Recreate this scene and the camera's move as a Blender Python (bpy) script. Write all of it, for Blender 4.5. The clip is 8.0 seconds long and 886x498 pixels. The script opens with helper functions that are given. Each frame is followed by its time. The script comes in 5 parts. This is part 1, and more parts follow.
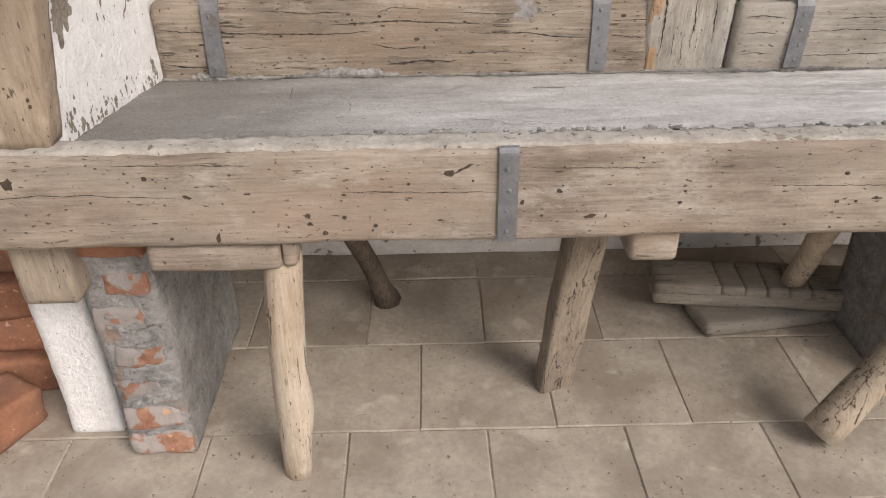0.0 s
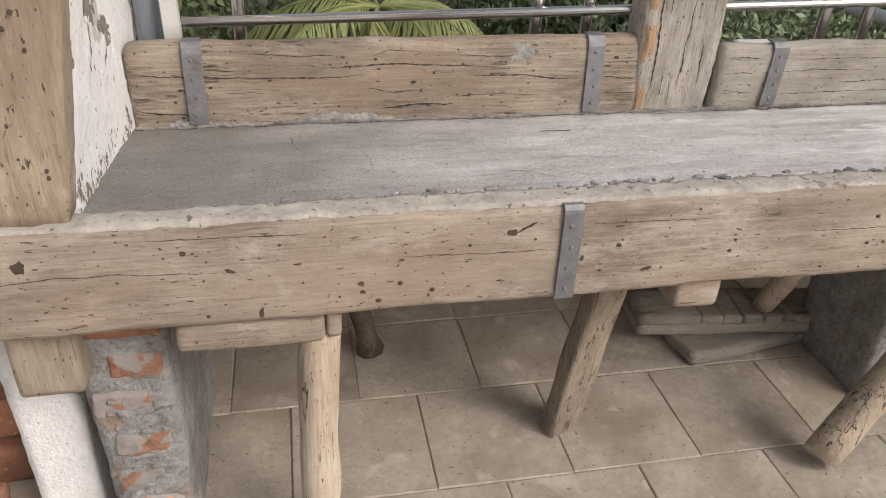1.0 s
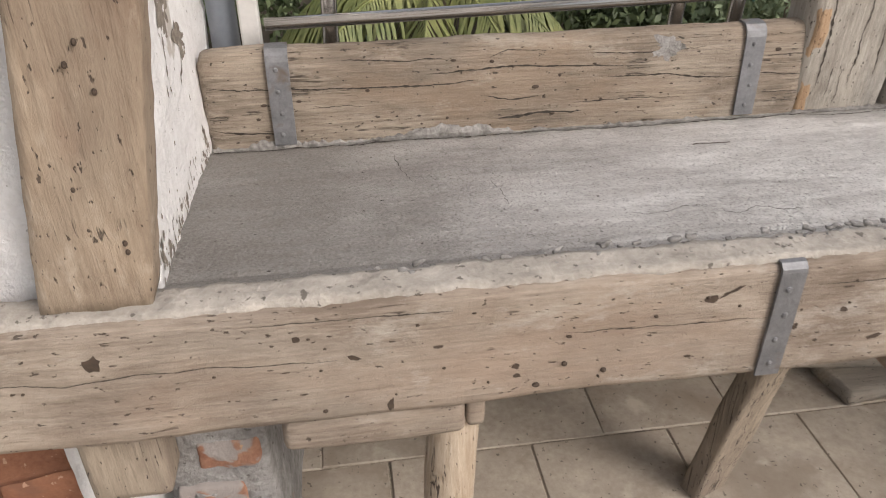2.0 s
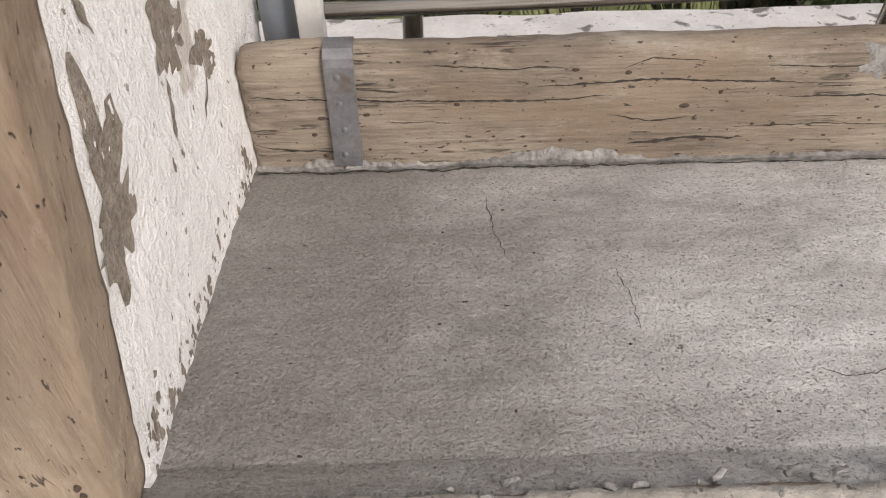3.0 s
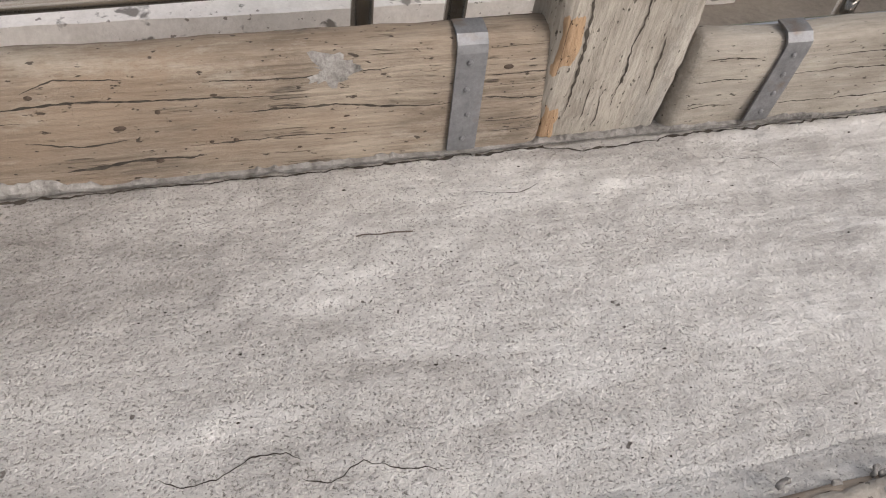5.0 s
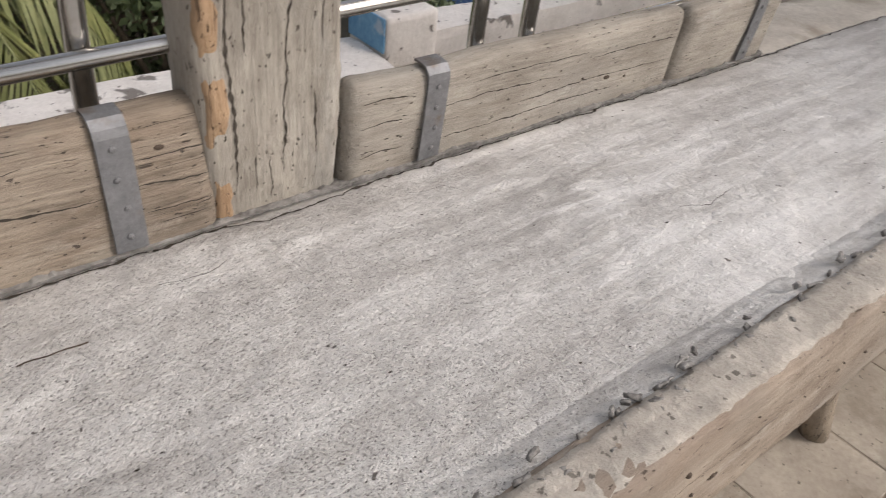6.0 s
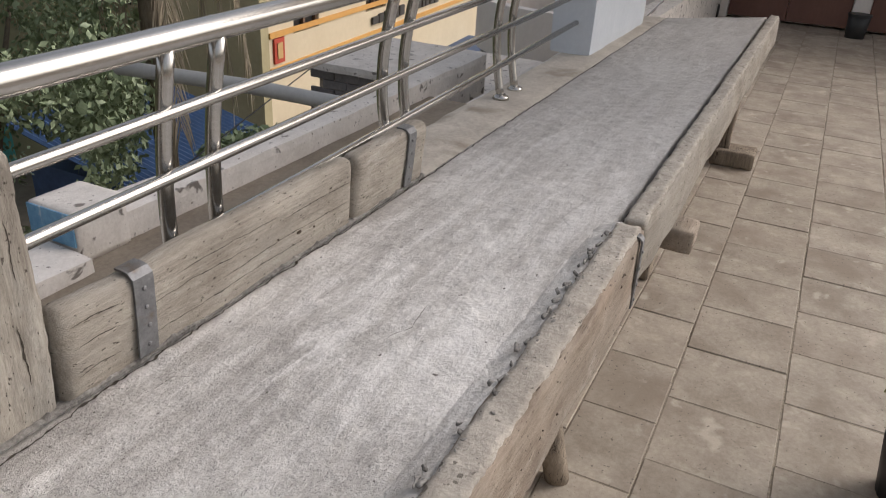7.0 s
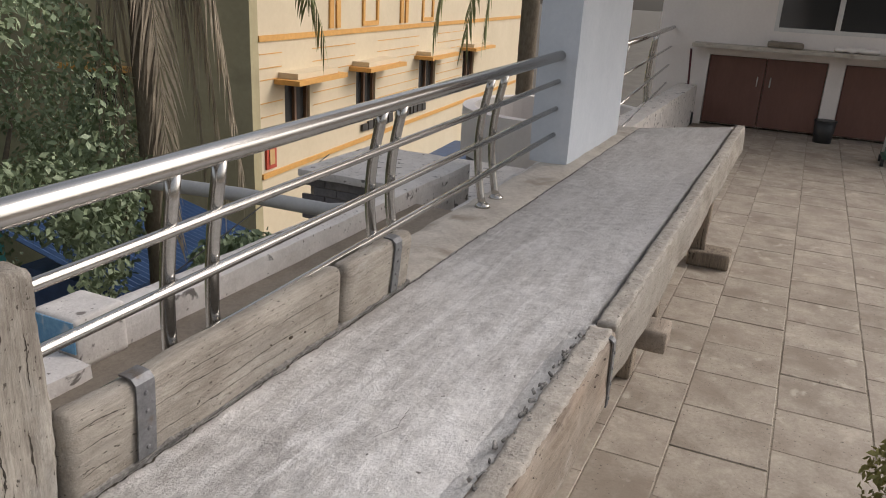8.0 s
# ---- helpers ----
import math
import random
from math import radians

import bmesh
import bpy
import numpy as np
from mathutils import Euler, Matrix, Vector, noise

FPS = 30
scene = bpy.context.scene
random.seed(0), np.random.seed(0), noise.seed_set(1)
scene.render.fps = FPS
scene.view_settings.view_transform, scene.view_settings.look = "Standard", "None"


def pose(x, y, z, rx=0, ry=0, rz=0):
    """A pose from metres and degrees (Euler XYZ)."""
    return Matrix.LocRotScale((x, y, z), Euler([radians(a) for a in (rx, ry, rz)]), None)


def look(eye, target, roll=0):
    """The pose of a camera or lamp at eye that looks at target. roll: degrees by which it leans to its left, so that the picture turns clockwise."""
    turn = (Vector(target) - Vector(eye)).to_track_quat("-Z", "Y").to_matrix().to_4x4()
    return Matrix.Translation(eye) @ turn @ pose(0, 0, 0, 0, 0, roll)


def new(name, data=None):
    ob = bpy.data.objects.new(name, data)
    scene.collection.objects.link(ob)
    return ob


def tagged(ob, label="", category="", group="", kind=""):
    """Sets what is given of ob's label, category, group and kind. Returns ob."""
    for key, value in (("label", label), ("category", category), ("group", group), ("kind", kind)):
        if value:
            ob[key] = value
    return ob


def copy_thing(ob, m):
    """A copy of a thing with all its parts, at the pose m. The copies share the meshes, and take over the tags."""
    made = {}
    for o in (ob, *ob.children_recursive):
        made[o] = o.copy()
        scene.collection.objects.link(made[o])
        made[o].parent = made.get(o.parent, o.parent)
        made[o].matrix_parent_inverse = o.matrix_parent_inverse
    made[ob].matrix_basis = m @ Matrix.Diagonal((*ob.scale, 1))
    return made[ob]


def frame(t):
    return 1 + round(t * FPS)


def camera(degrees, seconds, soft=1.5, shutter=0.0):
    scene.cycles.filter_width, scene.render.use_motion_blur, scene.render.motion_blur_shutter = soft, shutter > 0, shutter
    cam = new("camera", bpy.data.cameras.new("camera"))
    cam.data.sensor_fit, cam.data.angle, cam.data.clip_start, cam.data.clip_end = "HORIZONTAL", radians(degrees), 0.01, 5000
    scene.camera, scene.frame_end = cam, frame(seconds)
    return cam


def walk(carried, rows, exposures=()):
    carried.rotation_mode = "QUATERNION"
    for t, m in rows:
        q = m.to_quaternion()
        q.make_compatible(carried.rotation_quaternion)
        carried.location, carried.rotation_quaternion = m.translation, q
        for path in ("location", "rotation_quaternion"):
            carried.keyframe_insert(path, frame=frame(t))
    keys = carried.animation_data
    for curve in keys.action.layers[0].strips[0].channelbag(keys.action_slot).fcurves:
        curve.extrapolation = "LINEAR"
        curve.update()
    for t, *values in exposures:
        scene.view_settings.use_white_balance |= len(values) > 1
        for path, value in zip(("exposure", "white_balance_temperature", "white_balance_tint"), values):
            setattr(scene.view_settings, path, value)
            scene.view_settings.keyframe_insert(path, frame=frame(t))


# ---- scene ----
from mathutils.bvhtree import BVHTree

cam = camera(60.7, 8.0, soft=1.0, shutter=0.1)
PATH = [
    (0, (-0.136, -1.234, 1.39), (-0.106, 0.474, 0.349), -0.7),
    (0.5, (-0.3, -1.161, 1.408), (-0.226, 0.575, 0.417), 0.9),
    (1, (-0.46, -1.097, 1.425), (-0.095, 0.595, 0.421), 2.3),
    (1.5, (-0.567, -1.023, 1.406), (-0.163, 0.606, 0.318), 3.2),
    (2, (-0.574, -0.754, 1.393), (-0.327, 0.92, 0.326), -0.4),
    (2.2, (-0.568, -0.657, 1.401), (-0.367, 1.016, 0.323), 0.2),
    (3.3, (-0.506, -0.178, 1.492), (-0.571, 1.105, -0.041), -2.6),
    (3.5, (-0.44, -0.129, 1.51), (-0.533, 1.025, -0.121), -3.1),
    (4, (-0.239, -0.06, 1.549), (0.002, 1.039, -0.105), 7.3),
    (4.5, (-0.043, -0.073, 1.551), (0.378, 1.05, -0.049), 9.5),
    (4.7, (-0.024, -0.084, 1.547), (0.413, 1.071, -0.026), 9.2),
    (5.8, (0.064, -0.175, 1.442), (0.918, 1.089, 0.149), 7.0),
    (6, (0.072, -0.183, 1.417), (1.159, 0.995, 0.222), 6.9),
    (6.2, (0.082, -0.208, 1.454), (1.32, 0.867, 0.309), 6.4),
    (6.5, (0.063, -0.232, 1.503), (1.474, 0.689, 0.425), 6.0),
    (7, (0.023, -0.249, 1.565), (1.64, 0.506, 0.661), 3.4),
    (7.5, (-0.019, -0.256, 1.601), (1.66, 0.529, 0.849), 1.9),
    (8, (-0.065, -0.305, 1.626), (1.652, 0.481, 0.965), 3.0),
]
walk(cam, [(t, look(eye, target, roll)) for t, eye, target, roll in PATH], exposures=[(0, 0.17, 6500, 13), (4.7, 0.17, 6500, 13), (6, 0.12, 6500, 13), (6.6, 0.0, 6480, 13), (7, -0.1, 6460, 13), (8, -0.14, 6450, 13)])

# ---- world, sun, exposure ----
SUN_EL, SUN_AZ = 37.0, 138.0
world = bpy.data.worlds.new("world")
scene.world = world
world.use_nodes = True
_nt = world.node_tree
_sky = _nt.nodes.new("ShaderNodeTexSky")
_sky.sky_type = 'NISHITA'
_sky.sun_disc = False
_sky.sun_elevation = radians(SUN_EL)
_sky.sun_rotation = radians(SUN_AZ)
_sky.dust_density = 4.0
_sky.air_density = 1.4
_soft = _nt.nodes.new("ShaderNodeHueSaturation")
_soft.inputs["Saturation"].default_value = 0.35
_nt.links.new(_sky.outputs[0], _soft.inputs["Color"])
_bg = _nt.nodes["Background"]
_bg.inputs[1].default_value = 0.15
_nt.links.new(_soft.outputs[0], _bg.inputs[0])
sun = new("sun", bpy.data.lights.new("sun", 'SUN'))
sun.data.energy = 1.45
sun.data.angle = radians(25)
sun.data.color = (1.0, 0.94, 0.885)
sun.matrix_world = look((0, 0, 20), (0 - 20 * math.sin(radians(SUN_AZ)) / math.tan(radians(SUN_EL)), 0 - 20 * math.cos(radians(SUN_AZ)) / math.tan(radians(SUN_EL)), 0))


# ---- materials ----
def mat(name, a, b, scale=6.0, stretch=(1, 1, 1), rough=0.85, bump=0.3, fine=60.0, metal=0.0, stain=None, stain_scale=1.2, stain_at=0.55, vary=0.0,
        speck=None, speck_scale=90.0, speck_at=0.7, bump_dist=0.01, stain_soft=0.12, pale=None, pale_scale=12.0, pale_at=0.62):
    """A surface of two tones at two scales, with optional stains, specks and piece-to-piece variation."""
    m = bpy.data.materials.new(name)
    m.use_nodes = True
    nt = m.node_tree
    n, l = nt.nodes, nt.links
    bs = n["Principled BSDF"]
    co = n.new("ShaderNodeTexCoord")
    mp = n.new("ShaderNodeMapping")
    mp.inputs["Scale"].default_value = stretch
    l.new(co.outputs["Object"], mp.inputs["Vector"])
    vec = mp.outputs[0]
    info = n.new("ShaderNodeObjectInfo")
    if vary:
        add = n.new("ShaderNodeVectorMath")
        add.operation = 'ADD'
        sc = n.new("ShaderNodeMath")
        sc.operation = 'MULTIPLY'
        sc.inputs[1].default_value = 37.0
        l.new(info.outputs["Random"], sc.inputs[0])
        l.new(vec, add.inputs[0])
        l.new(sc.outputs[0], add.inputs[1])
        vec = add.outputs[0]
    big = n.new("ShaderNodeTexNoise")
    big.inputs["Scale"].default_value = scale
    big.inputs["Detail"].default_value = 6
    big.inputs["Roughness"].default_value = 0.65
    l.new(vec, big.inputs["Vector"])
    small = n.new("ShaderNodeTexNoise")
    small.inputs["Scale"].default_value = fine
    small.inputs["Detail"].default_value = 5
    small.inputs["Roughness"].default_value = 0.7
    l.new(vec, small.inputs["Vector"])
    mixf = n.new("ShaderNodeMix")
    mixf.inputs[0].default_value = 0.4
    l.new(big.outputs["Fac"], mixf.inputs[2])
    l.new(small.outputs["Fac"], mixf.inputs[3])
    ramp = n.new("ShaderNodeValToRGB")
    ramp.color_ramp.elements[0].position = 0.36
    ramp.color_ramp.elements[1].position = 0.64
    ramp.color_ramp.elements[0].color = (*a, 1)
    ramp.color_ramp.elements[1].color = (*b, 1)
    l.new(mixf.outputs[0], ramp.inputs[0])
    col = ramp.outputs[0]

    def over(col, fac, c):
        mx = n.new("ShaderNodeMix")
        mx.data_type = 'RGBA'
        l.new(fac, mx.inputs[0])
        l.new(col, mx.inputs[6])
        mx.inputs[7].default_value = (*c, 1)
        return mx.outputs[2]

    def patch(sc, lo, hi, top, off=0.0, v=None):
        t = n.new("ShaderNodeTexNoise")
        t.inputs["Scale"].default_value = sc
        t.inputs["Detail"].default_value = 5
        t.inputs["Distortion"].default_value = off
        l.new(v or vec, t.inputs["Vector"])
        r = n.new("ShaderNodeMapRange")
        r.inputs[1].default_value, r.inputs[2].default_value = lo, hi
        r.inputs[3].default_value, r.inputs[4].default_value = 0.0, top
        l.new(t.outputs["Fac"], r.inputs[0])
        return r.outputs[0]
    if stain:
        col = over(col, patch(stain_scale, stain_at, stain_at + stain_soft, 0.85, 0.4, co.outputs["Object"] if not vary else None), stain)
    if pale:
        col = over(col, patch(pale_scale, pale_at, pale_at + 0.09, 0.75, 0.2), pale)
    if speck:
        col = over(col, patch(speck_scale, speck_at, speck_at + 0.03, 0.8), speck)
    if vary:
        hsv = n.new("ShaderNodeHueSaturation")
        r = n.new("ShaderNodeMapRange")
        r.inputs[3].default_value, r.inputs[4].default_value = 1 - vary, 1 + vary
        l.new(info.outputs["Random"], r.inputs[0])
        l.new(r.outputs[0], hsv.inputs["Value"])
        l.new(col, hsv.inputs["Color"])
        col = hsv.outputs[0]
    l.new(col, bs.inputs["Base Color"])
    bs.inputs["Roughness"].default_value = rough
    bs.inputs["Metallic"].default_value = metal
    if bump:
        bp = n.new("ShaderNodeBump")
        bp.inputs["Strength"].default_value = bump
        bp.inputs["Distance"].default_value = bump_dist
        l.new(mixf.outputs[0], bp.inputs["Height"])
        l.new(bp.outputs[0], bs.inputs["Normal"])
    return m


def node_noise(n, l, vec, scale, detail=5.0, rough=0.6, distort=0.0):
    t = n.new("ShaderNodeTexNoise")
    t.inputs["Scale"].default_value = scale
    t.inputs["Detail"].default_value = detail
    t.inputs["Roughness"].default_value = rough
    t.inputs["Distortion"].default_value = distort
    l.new(vec, t.inputs["Vector"])
    return t.outputs["Fac"]


def node_scaled(n, l, vec, s, at=(0, 0, 0)):
    mp = n.new("ShaderNodeMapping")
    mp.inputs["Scale"].default_value = s
    mp.inputs["Location"].default_value = at
    l.new(vec, mp.inputs["Vector"])
    return mp.outputs[0]


def node_range(n, l, v, lo, hi, a=0.0, b=1.0):
    r = n.new("ShaderNodeMapRange")
    for k, x in zip((1, 2, 3, 4), (lo, hi, a, b)):
        r.inputs[k].default_value = x
    l.new(v, r.inputs[0])
    return r.outputs[0]


def node_math(n, l, op, a, b):
    m = n.new("ShaderNodeMath")
    m.operation = op
    for k, v in enumerate((a, b)):
        if isinstance(v, (int, float)):
            m.inputs[k].default_value = v
        else:
            l.new(v, m.inputs[k])
    return m.outputs[0]


def node_over(n, l, col, fac, c):
    mx = n.new("ShaderNodeMix")
    mx.data_type = 'RGBA'
    l.new(fac, mx.inputs[0])
    if isinstance(col, tuple):
        mx.inputs[6].default_value = (*col, 1)
    else:
        l.new(col, mx.inputs[6])
    mx.inputs[7].default_value = (*c, 1)
    return mx.outputs[2]


def node_bump(n, l, bs, h, strength, dist):
    bp = n.new("ShaderNodeBump")
    bp.inputs["Strength"].default_value = strength
    bp.inputs["Distance"].default_value = dist
    l.new(h, bp.inputs["Height"])
    l.new(bp.outputs[0], bs.inputs["Normal"])


def fresh(name):
    m = bpy.data.materials.new(name)
    m.use_nodes = True
    nt = m.node_tree
    co = nt.nodes.new("ShaderNodeTexCoord")
    return m, nt.nodes, nt.links, nt.nodes["Principled BSDF"], co.outputs["Object"]


def wood_mat(name, a, b, dark, axis=0, grey=None, dust=None, red=None, cracks=0.5, grain=0.45, wide=0.0035, hairs=0.54):
    """Weathered timber: fine grain along one axis, long dark splits, worm pits, grey and rusty stains."""
    m, n, l, bs, co = fresh(name)
    st = [1.0, 1.0, 1.0]
    st2 = [42.0, 42.0, 42.0]
    st3 = [11.0, 11.0, 11.0]
    st[axis], st2[axis], st3[axis] = 0.4, 1.6, 0.2
    fibre = node_noise(n, l, node_scaled(n, l, co, st2), 3.2, 8, 0.75)
    mott = node_noise(n, l, node_scaled(n, l, co, st), 9.0, 7, 0.7)
    both = node_math(n, l, 'ADD', node_math(n, l, 'MULTIPLY', fibre, grain), node_math(n, l, 'MULTIPLY', mott, 1 - grain))
    col = node_over(n, l, tuple(a), node_range(n, l, both, 0.41, 0.59), b)
    big = node_noise(n, l, node_scaled(n, l, co, st, (3, 1, 2)), 3.2, 6, 0.65, 0.4)
    if grey:
        col = node_over(n, l, col, node_range(n, l, big, 0.48, 0.66, 0, 0.8), grey)
    if red:
        col = node_over(n, l, col, node_range(n, l, node_noise(n, l, node_scaled(n, l, co, st, (7, 5, 1)), 5.0, 5, 0.6), 0.52, 0.66, 0, 0.6), red)
    if dust:
        col = node_over(n, l, col, node_range(n, l, node_noise(n, l, node_scaled(n, l, co, st, (1, 9, 4)), 6.5, 8, 0.8), 0.54, 0.66, 0, 0.7), dust)
    split = node_noise(n, l, node_scaled(n, l, co, st3, (2, 7, 5)), 2.1, 4, 0.5, 0.12)
    away = node_math(n, l, 'ABSOLUTE', node_math(n, l, 'SUBTRACT', split, 0.5), 0)
    line = node_range(n, l, away, wide, wide * 2.4, 1, 0)
    mask = node_range(n, l, node_noise(n, l, co, 3.6, 2), cracks, cracks + 0.03, 0, 0.92)
    split_f = node_math(n, l, 'MULTIPLY', line, mask)
    st4 = [26.0, 26.0, 26.0]
    st4[axis] = 1.1
    hair = node_noise(n, l, node_scaled(n, l, co, st4, (5, 2, 8)), 2.0, 3, 0.5, 0.1)
    hair = node_range(n, l, node_math(n, l, 'ABSOLUTE', node_math(n, l, 'SUBTRACT', hair, 0.5), 0), 0.006, 0.015, 0.75, 0)
    hair = node_math(n, l, 'MULTIPLY', hair, node_range(n, l, node_noise(n, l, co, 9.0, 3), hairs, hairs + 0.06))
    split_f = node_math(n, l, 'MAXIMUM', split_f, hair)
    pits = node_range(n, l, node_noise(n, l, node_scaled(n, l, co, [v * 1.2 if k != axis else 0.5 for k, v in enumerate((1, 1, 1))]), 130, 2), 0.665, 0.70, 0, 0.8)
    hole = node_math(n, l, 'MAXIMUM', split_f, pits)
    col = node_over(n, l, col, hole, dark)
    l.new(col, bs.inputs["Base Color"])
    bs.inputs["Roughness"].default_value = 0.9
    h = node_math(n, l, 'SUBTRACT', both, node_math(n, l, 'MULTIPLY', hole, 0.5))
    node_bump(n, l, bs, h, 1.0, 0.009)
    return m


def plain(name, c, rough=0.6, metal=0.0):
    m = mat(name, [v * 0.9 for v in c], [min(1, v * 1.1) for v in c], scale=8, rough=rough, metal=metal, bump=0.08)
    return m


WOOD = wood_mat("beam_wood", (0.195, 0.15, 0.113), (0.40, 0.332, 0.265), (0.06, 0.042, 0.03), grey=(0.27, 0.23, 0.19), dust=(0.49, 0.44, 0.38), red=(0.34, 0.25, 0.185), cracks=0.72, grain=0.34, wide=0.0015, hairs=0.60)
WOOD_BACK = wood_mat("rear_beam_wood", (0.15, 0.118, 0.088), (0.36, 0.298, 0.232), (0.03, 0.022, 0.016), grey=(0.14, 0.116, 0.091), dust=(0.42, 0.37, 0.305), red=(0.28, 0.205, 0.142), cracks=0.64, grain=0.46, wide=0.0022, hairs=0.55)
WOOD_GREY = wood_mat("dusty_beam_wood", (0.23, 0.20, 0.165), (0.40, 0.36, 0.305), (0.06, 0.048, 0.038), grey=(0.31, 0.285, 0.252), dust=(0.45, 0.42, 0.378), cracks=0.78, grain=0.36, wide=0.0015, hairs=0.66)
WOOD_POST = wood_mat("post_wood", (0.20, 0.175, 0.145), (0.41, 0.37, 0.315), (0.05, 0.038, 0.028), axis=2, grey=(0.29, 0.285, 0.272), dust=(0.48, 0.445, 0.39), red=(0.36, 0.23, 0.12), cracks=0.70, grain=0.38, wide=0.0018, hairs=0.63)
WOOD_ORANGE = wood_mat("split_edge_wood", (0.24, 0.145, 0.08), (0.43, 0.29, 0.175), (0.06, 0.035, 0.02), axis=2, grey=(0.30, 0.25, 0.20), dust=(0.46, 0.37, 0.27), cracks=0.60, grain=0.5, wide=0.0022, hairs=0.52)
WOOD_TALL = wood_mat("tall_post_wood", (0.22, 0.158, 0.108), (0.44, 0.345, 0.25), (0.045, 0.03, 0.022), axis=2, grey=(0.28, 0.22, 0.162), dust=(0.50, 0.42, 0.33), red=(0.17, 0.085, 0.052), cracks=0.62, grain=0.35, wide=0.002)
WOOD_LEG = wood_mat("leg_wood", (0.38, 0.29, 0.205), (0.58, 0.49, 0.38), (0.06, 0.04, 0.03), axis=2, grey=(0.36, 0.29, 0.215), dust=(0.6, 0.54, 0.46))
WOOD_OLD = wood_mat("old_leg_wood", (0.20, 0.16, 0.12), (0.38, 0.31, 0.235), (0.03, 0.02, 0.015), axis=2, grey=(0.19, 0.15, 0.12))
WOOD_DARK = wood_mat("dark_wood", (0.06, 0.045, 0.035), (0.16, 0.12, 0.085), (0.02, 0.015, 0.01), axis=2)
PLANK = wood_mat("plank_wood", (0.22, 0.185, 0.145), (0.40, 0.345, 0.275), (0.05, 0.04, 0.03), grey=(0.26, 0.23, 0.20))


def slab_mat():
    """Trowelled cement: grit, pits, trowel streaks, an end darker toward low x and hair cracks."""
    m, n, l, bs, co = fresh("cement_slab")
    cloud = node_noise(n, l, node_scaled(n, l, co, (0.7, 1.3, 1)), 2.6, 7, 0.65)
    streak = node_noise(n, l, node_scaled(n, l, co, (1.6, 11, 1)), 2.4, 7, 0.7, 0.3)
    sep = n.new("ShaderNodeSeparateXYZ")
    l.new(co, sep.inputs[0])
    coarse = node_range(n, l, node_math(n, l, 'ADD', sep.outputs[0], node_math(n, l, 'MULTIPLY', cloud, 1.2)), 0.9, 1.7, 1.0, 0.10)
    raw = node_noise(n, l, co, 200, 4, 0.8)
    grit = node_math(n, l, 'ADD', node_math(n, l, 'MULTIPLY', node_math(n, l, 'SUBTRACT', raw, 0.5), coarse), 0.5)
    grit2 = node_noise(n, l, co, 75, 4, 0.7)
    tone = node_math(n, l, 'ADD', node_math(n, l, 'MULTIPLY', cloud, 0.40), node_math(n, l, 'MULTIPLY', streak, 0.38))
    tone = node_math(n, l, 'ADD', tone, node_math(n, l, 'MULTIPLY', grit2, 0.22))
    col = node_over(n, l, (0.44, 0.415, 0.385), node_range(n, l, tone, 0.41, 0.58), (0.75, 0.725, 0.69))
    swirl = node_noise(n, l, node_scaled(n, l, co, (1.5, 6.5, 1), (3, 8, 0)), 2.2, 8, 0.75, 0.8)
    smooth_end = node_range(n, l, sep.outputs[0], 0.35, 0.9, 0.0, 1.0)
    col = node_over(n, l, col, node_math(n, l, 'MULTIPLY', node_range(n, l, swirl, 0.51, 0.63, 0, 0.85), smooth_end), (0.80, 0.775, 0.745))
    col = node_over(n, l, col, node_math(n, l, 'MULTIPLY', node_range(n, l, swirl, 0.47, 0.36, 0, 0.6), smooth_end), (0.36, 0.335, 0.31))
    # colour darkens unevenly toward the low-x end
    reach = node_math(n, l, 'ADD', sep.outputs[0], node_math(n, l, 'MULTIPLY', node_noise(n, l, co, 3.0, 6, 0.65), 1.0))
    dark_end = node_range(n, l, reach, -0.14, 0.58, 0.90, 0.0)
    # base tone turns darker toward the far end
    far = node_range(n, l, node_math(n, l, 'ADD', sep.outputs[0], node_math(n, l, 'MULTIPLY', cloud, 1.6)), 2.0, 3.6, 0.0, 0.6)
    col = node_over(n, l, col, far, (0.40, 0.385, 0.37))
    # uneven darker strip near the back edge
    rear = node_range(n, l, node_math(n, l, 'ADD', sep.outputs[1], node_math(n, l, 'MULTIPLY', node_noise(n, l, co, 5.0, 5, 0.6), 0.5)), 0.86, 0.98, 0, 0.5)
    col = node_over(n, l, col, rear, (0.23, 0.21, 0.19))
    col = node_over(n, l, col, node_range(n, l, grit, 0.44, 0.36, 0, 0.8), (0.13, 0.12, 0.105))
    col = node_over(n, l, col, node_range(n, l, grit, 0.57, 0.66, 0, 0.6), (0.72, 0.69, 0.65))
    col = node_over(n, l, col, node_range(n, l, node_noise(n, l, node_scaled(n, l, co, (1, 1, 1), (4, 2, 0)), 46, 2), 0.735, 0.76, 0, 0.9), (0.07, 0.055, 0.045))
    col = node_over(n, l, col, node_math(n, l, 'MULTIPLY', dark_end, node_range(n, l, grit, 0.40, 0.70, 1.0, 0.72)), (0.165, 0.146, 0.128))
    pits = node_math(n, l, 'MULTIPLY', node_range(n, l, node_noise(n, l, node_scaled(n, l, co, (1, 1, 1), (9, 3, 1)), 270, 2, 0.6), 0.61, 0.69, 0, 0.6), coarse)
    col = node_over(n, l, col, pits, (0.12, 0.105, 0.09))
    # pinholes and chips where the trowel left the surface open
    cells = n.new("ShaderNodeTexVoronoi")
    cells.inputs["Scale"].default_value = 115
    l.new(node_scaled(n, l, co, (0.8, 1.25, 1)), cells.inputs["Vector"])
    open_f = node_range(n, l, node_noise(n, l, co, 7.0, 5, 0.65), 0.47, 0.64, 0.0, 1.0)
